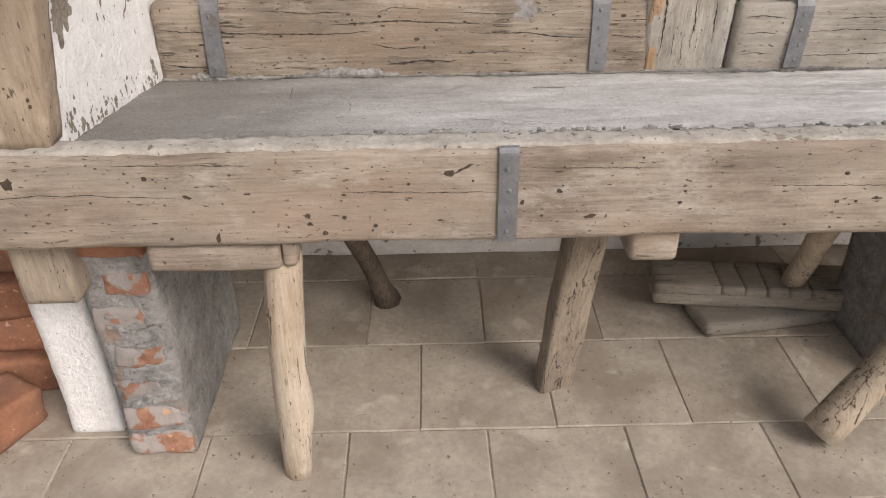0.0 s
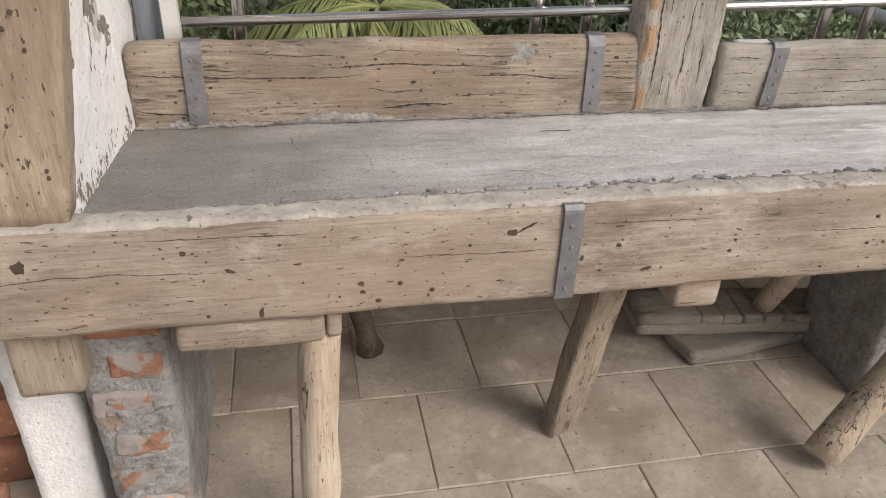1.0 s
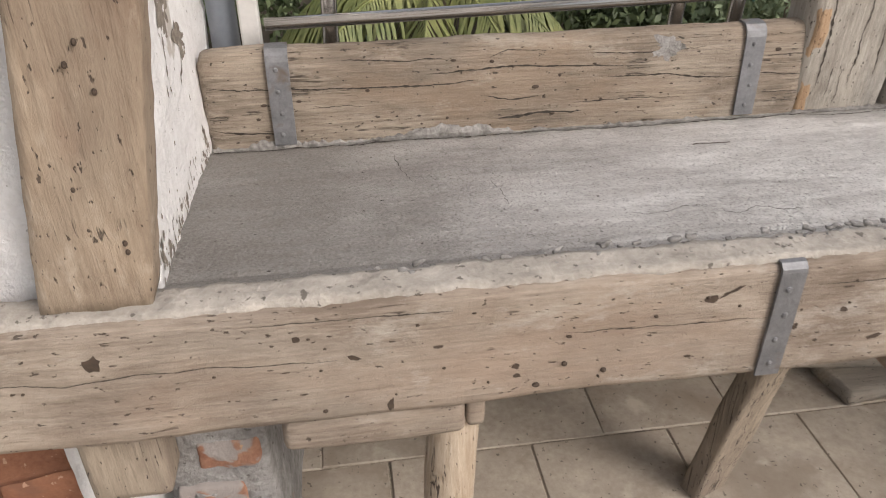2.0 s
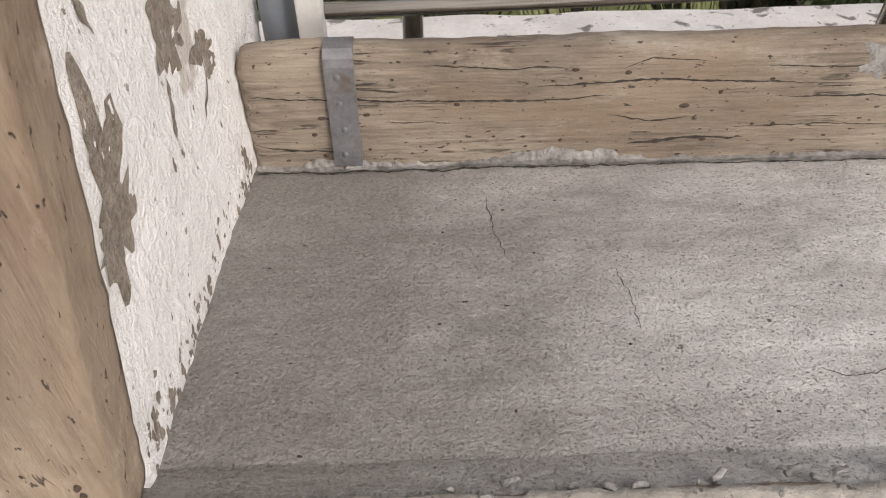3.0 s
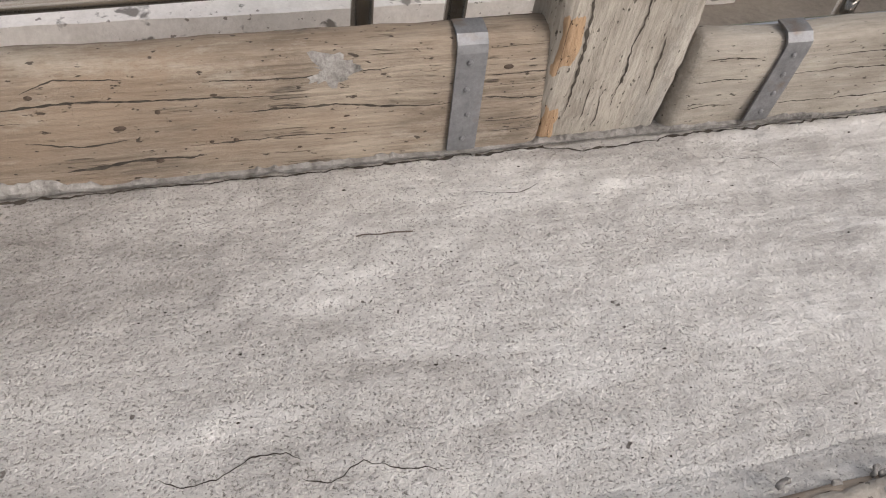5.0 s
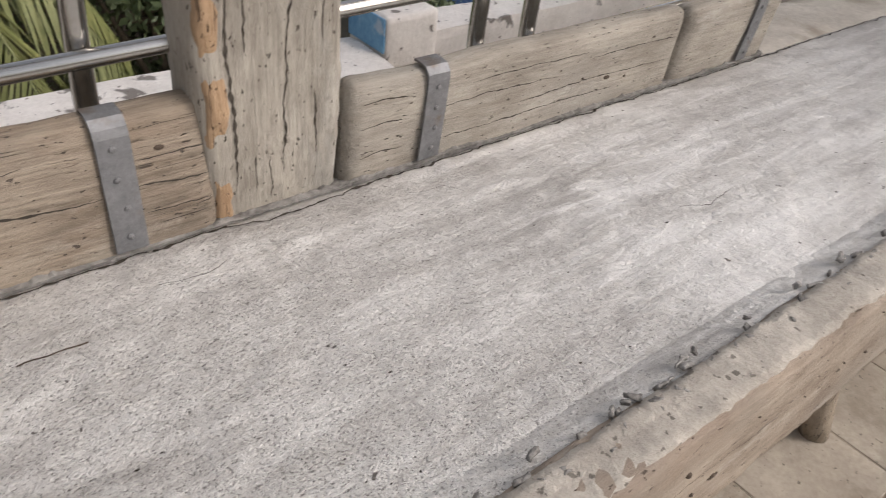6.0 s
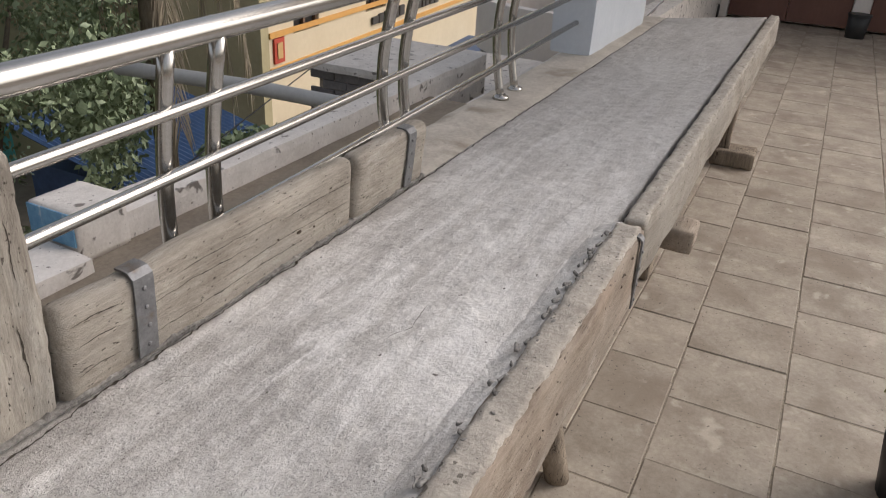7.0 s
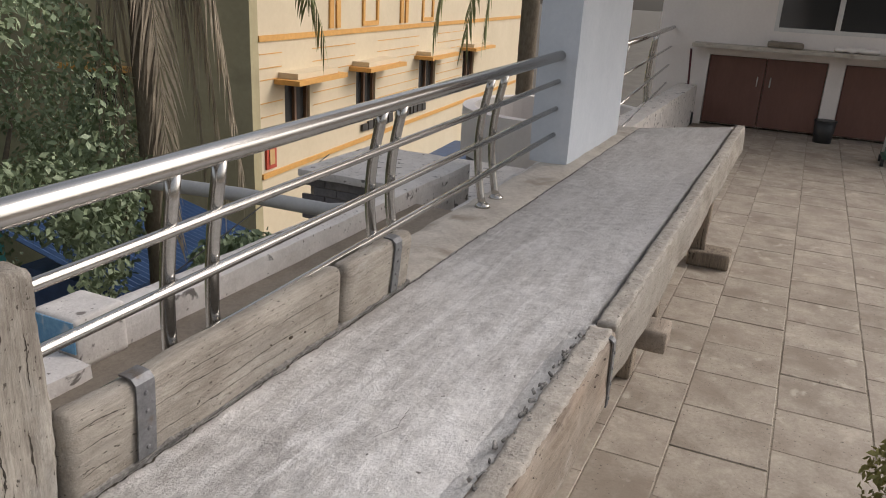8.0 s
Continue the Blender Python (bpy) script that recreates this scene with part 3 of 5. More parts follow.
part("cement_smear", skirt(-0.83, 1.885), CEMENT_ROUGH, bench, "rough cement squeezed up along the back")
# dark strips laid in the slab's gaps in place of their deep shade
part("seam", span_box(-0.83, 5.28, 0.670, 0.71, 0.690, 0.7365, step=0.05, r=0.0, amp=0.002), CRACK_DARK, bench, "dark strip for the shaded crack along the back")
part("seam", span_box(1.70, 5.24, 0.045, 0.10, 0.77, 0.800, step=0.05, r=0.0, amp=0.002), CRACK_DARK, bench, "dark strip for the shaded crack along the edge")
for x0, x1, y1, sd in ((-1.32, 1.652, 0.068, 3), (1.68, 5.27, 0.060, 8)):
    part("cement_coat", span_box(x0, x1, 0.010, y1, 0.828, 0.8480, step=0.011, r=0.004, amp=0.004, scale=16, seed=sd, amp2=0.004, scale2=75), CEMENT_COAT, bench, "pale flaking cement coat on the beam top", smooth=True)
lrng = random.Random(17)
lumps = bmesh.new()
for k in range(170):
    x = lrng.uniform(-0.55, 1.6)
    rough_box((lrng.uniform(0.004, 0.024), lrng.uniform(0.003, 0.008), 0.006), (5, 3, 2), r=0.001, amp=0.004, scale=90, seed=k, m=pose(x, lrng.uniform(0.045, 0.085), 0.8440, lrng.uniform(-20, 20), lrng.uniform(-8, 8), lrng.uniform(-35, 35)), bm=lumps)
part("cement_lump", lumps, CEMENT_ROUGH, bench, "dried cement crumbs along the edge", smooth=True)["kind"] = "stuff"


# ---- splits, cracks and bared patches that follow the surface they lie on ----
def tree_of(ob):
    return BVHTree.FromPolygons([v.co[:] for v in ob.data.vertices], [p.vertices[:] for p in ob.data.polygons])


def landed(bvh, side, u, v, off):
    """The point of the surface under (u, v): side 'front' looks along +y, 'top' down, 'end' along -x."""
    at, way = {"front": ((u, -2, v), (0, 1, 0)), "top": ((u, v, 3), (0, 0, -1)), "end": ((2, u, v), (-1, 0, 0))}[side]
    hit = bvh.ray_cast(Vector(at), Vector(way))[0]
    return None if hit is None else hit - Vector(way) * off


def fissure(bvh, side, line, width, seed, wander=0.004, step=0.004, off=0.0007, bm=None, steady=0.35, point=True):
    """A ragged dark split along a line, of uneven width, closing at both ends."""
    bm = bm or bmesh.new()
    pts = []
    for (u0, v0), (u1, v1) in zip(line, line[1:]):
        n = max(2, round(math.hypot(u1 - u0, v1 - v0) / step))
        pts += [(u0 + (u1 - u0) * i / n, v0 + (v1 - v0) * i / n) for i in range(n)]
    pts.append(line[-1])
    last = None
    for i, (u, v) in enumerate(pts):
        a, b = pts[max(0, i - 1)], pts[min(len(pts) - 1, i + 1)]
        d = math.hypot(b[0] - a[0], b[1] - a[1]) or 1.0
        nu, nv = -(b[1] - a[1]) / d, (b[0] - a[0]) / d
        w = noise.noise(Vector((i * step * 22, seed, 0))) * wander + noise.noise(Vector((i * step * 90, seed, 4))) * wander * 0.5
        f = i / (len(pts) - 1)
        h = width * (steady + abs(noise.noise(Vector((i * step * 45, seed, 9)))) * 1.8) * (min(1.0, 6 * f, 6 * (1 - f)) if point else 1.0) * 0.5 + 0.0002
        p, q = landed(bvh, side, u + nu * (w - h), v + nv * (w - h), off), landed(bvh, side, u + nu * (w + h), v + nv * (w + h), off)
        if p is None or q is None:
            last = None
            continue
        now = (bm.verts.new(p), bm.verts.new(q))
        if last:
            bm.faces.new((last[0], now[0], now[1], last[1]))
        last = now
    return bm


def flake(bvh, side, centre, radii, seed, bm=None, off=0.0008, rough=0.45, turn=0.0, rings=4):
    """A bared patch with a ragged outline."""
    bm = bm or bmesh.new()
    n = 44 if max(radii) > 0.015 else 14
    grid = []
    for r in range(1, rings + 1):
        ring = []
        for k in range(n):
            a = 2 * math.pi * k / n
            e = 1 + rough * (noise.noise(Vector((math.cos(a) * 1.6, math.sin(a) * 1.6, seed))) * 1.4 + noise.noise(Vector((math.cos(a) * 6, math.sin(a) * 6, seed + 3))) * 0.6)
            du, dv = math.cos(a) * radii[0] * e * r / rings, math.sin(a) * radii[1] * e * r / rings
            p = landed(bvh, side, centre[0] + du * math.cos(turn) - dv * math.sin(turn), centre[1] + du * math.sin(turn) + dv * math.cos(turn), off)
            if p is None:
                return bm
            ring.append(bm.verts.new(p))
        grid.append(ring)
    bm.faces.new(grid[0])
    for p, q in zip(grid, grid[1:]):
        for k in range(n):
            bm.faces.new((p[k], q[k], q[(k + 1) % n], p[(k + 1) % n]))
    bmesh.ops.recalc_face_normals(bm, faces=bm.faces)
    return bm


T_REAR1, T_REAR2, T_FRONT, T_SLAB, T_END = tree_of(rear1), tree_of(rear2), tree_of(front), tree_of(slab), tree_of(wall_end)
for k, (line, w) in enumerate((
        ([(-0.823, 0.872), (-0.706, 0.865), (-0.561, 0.860), (-0.39, 0.856), (-0.275, 0.861)], 0.0034),
        ([(-0.39, 0.878), (-0.25, 0.886), (-0.173, 0.886), (0.037, 0.874)], 0.0030),
        ([(-0.011, 0.853), (0.115, 0.853), (0.20, 0.840), (0.284, 0.838)], 0.0030),
        ([(0.33, 0.842), (0.432, 0.834)], 0.0034), ([(-0.279, 0.830), (-0.211, 0.816), (-0.155, 0.821)], 0.0022),
        ([(-0.243, 0.777), (-0.163, 0.783), (-0.059, 0.781)], 0.0055), ([(-0.826, 0.788), (-0.769, 0.778), (-0.66, 0.772)], 0.0035),
        ([(-0.263, 0.905), (-0.221, 0.920), (-0.144, 0.914)], 0.0020), ([(-0.556, 0.915), (-0.433, 0.908), (-0.338, 0.909)], 0.0022),
        ([(-0.08, 0.800), (0.06, 0.806), (0.16, 0.800)], 0.0018), ([(-0.62, 0.826), (-0.52, 0.822)], 0.0016), ([(-0.05, 0.905), (0.06, 0.901), (0.20, 0.905)], 0.0018),
        ([(0.335, 0.880), (0.43, 0.878)], 0.0020), ([(0.335, 0.800), (0.43, 0.797)], 0.0018))):
    part("split", fissure(T_REAR1, "front", line, w, k * 1.7, wander=0.003), CRACK_DARK, rear1)
for k, (x0, x1, z) in enumerate(((0.675, 0.77, 0.842), (0.825, 1.12, 0.846), (1.0, 1.48, 0.812), (0.675, 0.765, 0.788), (0.83, 1.30, 0.782), (0.9, 1.2, 0.878), (1.22, 1.5, 0.862), (0.675, 0.77, 0.885))):
    part("split", fissure(T_REAR2, "front", [(x0, z), ((x0 + x1) / 2, z + 0.004), (x1, z - 0.002)], 0.0018, 40 + k, wander=0.003), CRACK_DARK, rear2)
for k, (line, w) in enumerate((([(-1.05, 0.770), (-0.929, 0.763), (-0.848, 0.769), (-0.804, 0.769), (-0.60, 0.757)], 0.0016), ([(-0.30, 0.762), (-0.08, 0.758), (-0.012, 0.757)], 0.0013),
                               ([(0.05, 0.805), (0.28, 0.800)], 0.0012), ([(0.5, 0.76), (0.85, 0.752)], 0.0014), ([(-0.7, 0.825), (-0.45, 0.820)], 0.0014))):
    part("split", fissure(T_FRONT, "front", line, w, 60 + k, wander=0.003), CRACK_DARK, front)
for k, (c, r, tn) in enumerate((((-0.075, 0.806), (0.016, 0.0026), 0.5), ((-0.10, 0.797), (0.010, 0.006), 0.2), ((-0.891, 0.794), (0.012, 0.010), 0.8), ((-0.364, 0.714), (0.006, 0.005), 0), ((-0.362, 0.697), (0.005, 0.004), 0),
                                ((-0.648, 0.798), (0.006, 0.004), 0), ((-0.579, 0.759), (0.008, 0.004), -0.5), ((0.033, 0.735), (0.004, 0.005), 0), ((0.10, 0.757), (0.005, 0.004), 0), ((0.16, 0.705), (0.012, 0.004), 0.2), ((-0.535, 0.672), (0.004, 0.011), -0.2))):
    part("knot_hole", flake(T_FRONT, "front", c, r, 80 + k, turn=tn), NAIL, front)
T_POST = tree_of(post)
for k, (line, w) in enumerate((([(0.545, 0.80), (0.548, 0.92), (0.552, 1.02), (0.575, 1.15)], 0.003), ([(0.468, 0.80), (0.470, 0.90), (0.462, 1.02), (0.468, 1.17)], 0.005), ([(0.525, 0.76), (0.523, 0.84)], 0.002), ([(0.60, 0.82), (0.598, 0.93)], 0.0025),
                               ([(0.50, 0.78), (0.498, 0.85)], 0.0018), ([(0.61, 1.0), (0.606, 1.1)], 0.002), ([(0.49, 1.0), (0.484, 1.18)], 0.003))):
    part("split", fissure(T_POST, "front", line, w, 200 + k, wander=0.004), CRACK_DARK, post)
edge = rough_box((0.030, 0.030, 0.62), (5, 5, 60), r=0.008, amp=0.008, scale=14, seed=77, amp2=0.004, scale2=50,
                 m=Matrix.Translation((0.444, 0.714, 0.89)) @ Matrix(((1, 0, -0.03, 0), (0, 1, -0.06, 0), (0, 0, 1, 0), (0, 0, 0, 1))))
part("split_edge", edge, WOOD_ORANGE, post, "orange raw wood along the split edge", smooth=True)
part("knot", flake(T_REAR1, "front", (0.115, 0.905), (0.035, 0.020), 5, rough=0.8), CEMENT_ROUGH, rear1, "splash of grey cement")
# the crack where the slab has parted from the rear beams
for k, (x0, x1, w) in enumerate(((-0.825, -0.30, 0.0085), (-0.31, 0.44, 0.0060), (0.43, 0.66, 0.004), (0.655, 1.90, 0.006), (1.9, 5.25, 0.006))):
    n = max(3, round((x1 - x0) / 0.12))
    bow = 0.018 if k == 2 else 0.0
    line = [(x0 + (x1 - x0) * i / n, 0.6855 - bow * math.sin(math.pi * i / n) + 0.003 * noise.noise(Vector((i, k, 3)))) for i in range(n + 1)]
    part("crack", fissure(T_SLAB, "top", line, w, 100 + k, wander=0.009, off=0.0012, steady=0.3, point=False), CRACK_DARK, bench, "dark ragged crack along the back of the slab")
for k, (line, w) in enumerate((([(-0.129, 0.230), (-0.105, 0.217), (-0.075, 0.217), (-0.054, 0.227), (-0.039, 0.235), (-0.007, 0.234), (0.008, 0.221)], 0.0016),
                               ([(0.006, 0.200), (0.033, 0.193), (0.068, 0.206), (0.104, 0.191), (0.127, 0.187), (0.149, 0.176)], 0.0014),
                               ([(-0.315, 0.42), (-0.308, 0.36), (-0.31, 0.30)], 0.0008), ([(-0.47, 0.60), (-0.465, 0.50), (-0.45, 0.44)], 0.0010), ([(0.30, 0.60), (0.36, 0.585), (0.40, 0.60)], 0.0010),
                               ([(0.72, 0.62), (0.78, 0.60), (0.80, 0.57)], 0.0008), ([(1.02, 0.32), (1.08, 0.30), (1.16, 0.31)], 0.0012))):
    part("crack", fissure(T_SLAB, "top", line, w, 120 + k, wander=0.006, step=0.003), CRACK_DARK, bench)
chips = bmesh.new()
crng = random.Random(5)
for k in range(150):
    x = crng.uniform(-0.80, 1.6) if k < 100 else crng.uniform(-0.8, 5.2)
    r = crng.choice((0.0007, 0.0009, 0.0012, 0.0018))
    flake(T_SLAB, "top", (x, crng.uniform(0.11, 0.66)), (r * crng.uniform(1, 1.8), r), k, bm=chips, rings=1, off=0.0006)
part("chip", chips, CRACK_DARK, bench, "small dark chips and pits in the slab")["kind"] = "stuff"
grit = bmesh.new()
for k in range(240):
    x = -0.83 + abs(crng.gauss(0, 0.22))
    y = crng.uniform(0.11, 0.66)
    p = landed(T_SLAB, "top", x, y, 0.0)
    if p:
        g = crng.choice((0.0008, 0.001, 0.0014, 0.0024))
        rough_box((g * 1.6, g * 1.2, g), (2, 2, 2), r=g * 0.3, amp=g * 0.3, scale=300, seed=k, m=Matrix.Translation(p) @ pose(0, 0, 0, 0, 0, crng.uniform(0, 180)), bm=grit)
part("grit", grit, CEMENT_ROUGH, bench, "pale loose grit lying on the darker end of the slab")["kind"] = "stuff"

# bared plaster, runs and chips of the end wall
for k, (c, r, tn) in enumerate((((0.225, 1.085), (0.034, 0.075), -0.30), ((0.225, 1.035), (0.045, 0.035), 0.3), ((0.485, 1.085), (0.060, 0.042), -0.5), ((0.60, 1.005), (0.036, 0.026), -0.5),
                                ((0.66, 0.80), (0.010, 0.022), 0.0), ((0.35, 1.42), (0.08, 0.16), 0.3), ((0.13, 1.30), (0.02, 0.10), 0.0), ((0.125, 1.62), (0.02, 0.12), 0.0), ((0.6, 1.30), (0.05, 0.06), 0.0), ((0.62, 1.18), (0.016, 0.05), 0.1))):
    part("bared_patch", flake(T_END, "end", c, r, 140 + k, turn=tn, rough=0.7, rings=8), PLASTER, wall_end, "brown plaster bared by flaked whitewash")
for k, (line, w) in enumerate((([(0.436, 1.062), (0.427, 1.03), (0.412, 0.998)], 0.011), ([(0.585, 0.985), (0.560, 0.962), (0.540, 0.944)], 0.008), ([(0.30, 1.30), (0.295, 1.22), (0.30, 1.18)], 0.010), ([(0.62, 1.16), (0.62, 1.08)], 0.006))):
    part("run", fissure(T_END, "end", line, w, 160 + k, wander=0.004, steady=0.7, off=0.0009), PLASTER, wall_end, "brown run down the whitewash")
nicks = bmesh.new()
for k in range(150):
    y = crng.uniform(0.11, 0.68)
    z = slab_z(y) + 0.004 + abs(crng.gauss(0, 0.022)) if k < 100 else crng.uniform(0.80, 1.5)
    r = crng.choice((0.0015, 0.0025, 0.004, 0.006))
    flake(T_END, "end", (y, z), (r, r * crng.uniform(0.8, 2.2)), k, bm=nicks, rings=2, rough=0.6)
part("chip", nicks, PLASTER, wall_end, "small chips in the whitewash")["kind"] = "stuff"



def strap(x, w, y, z0, z1, depth, parent, lean=0.0, rr=0.012):
    """A flat iron strap folded over the top of a beam, with rivets."""
    bm = bmesh.new()
    t = 0.004
    y1 = y - lean * (z1 - 0.745)
    y0 = y - lean * (z0 - 0.745)
    zs = z1 - rr
    ys = y1 + lean * rr
    bend = [(ys - t, zs), (y1 - t + rr * 0.10, zs + rr * 0.55), (y1 + rr * 0.40, z1 + t - rr * 0.10), (y1 + rr, z1 + t)]
    inner = [(ys, zs), (y1 + rr * 0.18, zs + rr * 0.48), (y1 + rr * 0.48, z1 - rr * 0.16), (y1 + rr, z1)]
    outer_line = [(y0 - t, z0), (ys * 0.5 + y0 * 0.5 - t - 0.001, (z0 + zs) / 2)] + bend + [(y1 + depth, z1 + t)]
    inner_line = [(y0, z0), (ys * 0.5 + y0 * 0.5, (z0 + zs) / 2)] + inner + [(y1 + depth, z1)]
    k = len(outer_line)
    grid = [[bm.verts.new((xx, p[0], p[1])) for p in line] for line, xx in ((outer_line, x), (outer_line, x + w), (inner_line, x + w), (inner_line, x))]
    for i in range(k - 1):
        for c in range(4):
            d = (c + 1) % 4
            bm.faces.new((grid[c][i], grid[d][i], grid[d][i + 1], grid[c][i + 1]))
    bm.faces.new([g[0] for g in grid])
    bm.faces.new([g[-1] for g in grid])
    bmesh.ops.recalc_face_normals(bm, faces=bm.faces)
    s = part("strap", bm, STRAP, parent, "grey riveted iron strap")
    return s


STRAPS = [(-0.012, 0.036, -0.002, 0.655, 0.841, 0.012, front, 0.0, 0.010), (1.600, 0.022, -0.002, 0.66, 0.841, 0.012, front, 0.0, 0.010),
          (-0.703, 0.044, 0.6985, 0.752, 0.943, 0.04, rear1, -0.05, 0.022), (0.285, 0.044, 0.6985, 0.752, 0.943, 0.04, rear1, -0.05, 0.022),
          (0.798, 0.044, 0.6985, 0.752, 0.923, 0.04, rear2, 0.07, 0.022), (1.760, 0.04, 0.6985, 0.752, 0.919, 0.04, rear3, 0.09, 0.022)]
_dome = bmesh.new()
bmesh.ops.create_uvsphere(_dome, u_segments=8, v_segments=5, radius=1.0)
_dome_me = bpy.data.meshes.new("nail")
_dome.to_mesh(_dome_me)
_dome.free()
_dome_me.materials.append(NAIL)
_rivet_me = _dome_me.copy()
_rivet_me.materials.clear()
_rivet_me.materials.append(STRAP)


def dots(name, me, parent, at, sx, sy, sz):
    o = new(name, me)
    o.parent = parent
    o.matrix_basis = Matrix.Translation(at) @ Matrix.Diagonal((sx, sy, sz, 1))
    return o


rng = random.Random(7)
for x, w, y, z0, z1, d, par, lean, rr in STRAPS:
    strap(x, w, y, z0, z1, d, par, lean, rr)
    for k in range(4):
        z = z0 + (z1 - z0) * (0.12 + 0.23 * k)
        dots("rivet", _rivet_me, par, (x + w * rng.uniform(0.4, 0.6), y - lean * (z - 0.745) - 0.005, z), 0.005, 0.003, 0.005)
for k in range(85):
    x = rng.uniform(-1.28, 1.62)
    s = rng.choice((0.0016, 0.0022, 0.003, 0.0042))
    wide = rng.random() < 0.30
    dots("nail", _dome_me, front, (x, 0.0015, rng.uniform(0.668, 0.825)), s * (rng.uniform(2.0, 3.5) if wide else rng.uniform(1, 1.5)), 0.004, s * (0.5 if wide else 0.9))
for par, x0, x1, n, lean in ((rear1, -0.81, 0.42, 34, -0.05), (rear2, 0.68, 1.49, 14, 0.07)):
    for k in range(n):
        z = rng.uniform(0.765, 0.905)
        s = rng.choice((0.002, 0.003, 0.0045))
        dots("nail", _dome_me, par, (rng.uniform(x0, x1), 0.7035 - lean * (z - 0.745), z), s * rng.uniform(1, 2.5), 0.004, s)
for k in range(16):
    z = rng.uniform(0.88, 1.5)
    dots("nail", _dome_me, post2, (-0.865 + 0.165 * (z - 0.9) + rng.uniform(-0.04, 0.04), 0.031, z), 0.003, 0.004, 0.004)

# props under the bench
part("leg", limb(along((-0.464, 0.045, -0.004), (-0.437, 0.062, 0.605), 14), [0.030 + 0.012 * math.sin(0.4 + i * 0.14) for i in range(14)], 16, amp=0.008, scale=7, seed=1), WOOD_LEG, bench, "peeled pale branch leg", smooth=True)
part("bearer", rough_box((0.255, 0.08, 0.058), (24, 6, 6), r=0.012, amp=0.006, seed=31, m=Matrix.Translation((-0.557, 0.052, 0.617))), WOOD, bench, "short split timber bearer", smooth=True)
part("bearer", rough_box((0.028, 0.06, 0.056), (4, 6, 6), r=0.008, amp=0.005, seed=41, m=Matrix.Translation((-0.412, 0.052, 0.618))), WOOD, bench, smooth=True)
part("leg", rough_box((0.098, 0.05, 0.80), (8, 5, 40), r=0.006, amp=0.006, seed=51, m=frame_at((0.183, 0.330, -0.005), (0.228, 0.205, 0.745))), WOOD_OLD, bench, "squared old timber leg set at a slant", smooth=True)
part("leg", limb(along((-0.276, 0.735, 0.0), (-0.42, 0.37, 0.70), 12), [0.045] + [0.030] * 11, 9, amp=0.010, scale=6, seed=2), WOOD_DARK, bench, "dark crooked branch leg", smooth=True)
part("leg", limb(along((0.945, 0.635, 0.108), (0.87, 0.30, 0.70), 10), [0.034] * 10, 12, amp=0.006, seed=4), WOOD_LEG, bench, "pale round leg standing on planks", smooth=True)
part("leg", limb(along((0.80, 0.085, 0.035), (1.20, 0.17, 0.66), 12), [0.045] * 12, 14, amp=0.008, seed=6), WOOD_LEG, bench, "stout round log leg leaning over", smooth=True)
part("bearer", rough_box((0.105, 0.66, 0.075), (8, 30, 6), r=0.018, amp=0.006, seed=61, m=Matrix.Translation((0.305, 0.36, 0.612))), WOOD, bench, "cross bearer with sawn end", smooth=True)
part("leg", limb(along((1.69, 0.124, 0.0), (1.50, 0.20, 0.66), 10), [0.035] * 10, 12, amp=0.006, seed=8), WOOD_OLD, bench, "brown round leg", smooth=True)
part("bearer", rough_box((0.07, 0.30, 0.075), (6, 16, 6), r=0.012, amp=0.006, seed=71, m=Matrix.Translation((1.42, 0.18, 0.612))), WOOD, bench, smooth=True)
part("leg", rough_box((0.09, 0.07, 0.66), (6, 6, 30), r=0.012, amp=0.008, seed=81, m=frame_at((3.06, 0.20, 0.0), (3.06, 0.20, 0.66))), WOOD_OLD, bench, "squared timber leg", smooth=True)
part("bearer", rough_box((0.12, 0.62, 0.075), (8, 24, 6), r=0.012, amp=0.006, seed=91, m=Matrix.Translation((2.19, 0.245, 0.618))), WOOD, bench, "cross bearer with pale sawn end", smooth=True)
part("leg", rough_box((0.10, 0.08, 0.60), (6, 6, 30), r=0.012, amp=0.008, seed=83, m=frame_at((4.86, 0.14, 0.10), (4.90, 0.14, 0.68))), WOOD_OLD, bench, "squared timber leg", smooth=True)
part("leg", rough_box((0.10, 0.08, 0.66), (6, 6, 30), r=0.012, amp=0.008, seed=85, m=frame_at((3.75, 0.22, 0.0), (3.75, 0.22, 0.68))), WOOD_OLD, bench, "squared timber leg", smooth=True)

tagged(mesh_ob("wood_block", rough_box((0.20, 0.26, 0.10), (10, 12, 6), r=0.012, amp=0.006, seed=93, m=Matrix.Translation((4.86, 0.06, 0.05))), WOOD_OLD, True), "worn timber block on the floor under the leg", "wood block")
tagged(mesh_ob("plank", rough_box((0.46, 0.15, 0.045), (24, 8, 3), r=0.01, amp=0.004, seed=95, m=pose(0.875, 0.615, 0.0235, 0, 0, 9)), PLANK, True), "flat grey plank lying on the floor tiles", "plank")
_m = pose(0.845, 0.665, 0.083, 0, 0, -7)
_nb = rough_box((0.62, 0.16, 0.046), (30, 8, 4), r=0.008, amp=0.004, seed=97, m=_m @ Matrix.Translation((0, 0, -0.012)))
_cuts = (-0.308, -0.115, -0.045, 0.02, 0.085, 0.15, 0.309)
for k, (ca, cb) in enumerate(zip(_cuts, _cuts[1:])):
    rough_box((cb - ca - 0.003, 0.157, 0.030), (6, 8, 3), r=0.002, amp=0.003, seed=110 + k, m=_m @ Matrix.Translation(((ca + cb) / 2, 0, 0.018)), bm=_nb)
tagged(mesh_ob("plank", _nb, PLANK, True), "thick grey plank with saw notches lying across another plank", "plank")
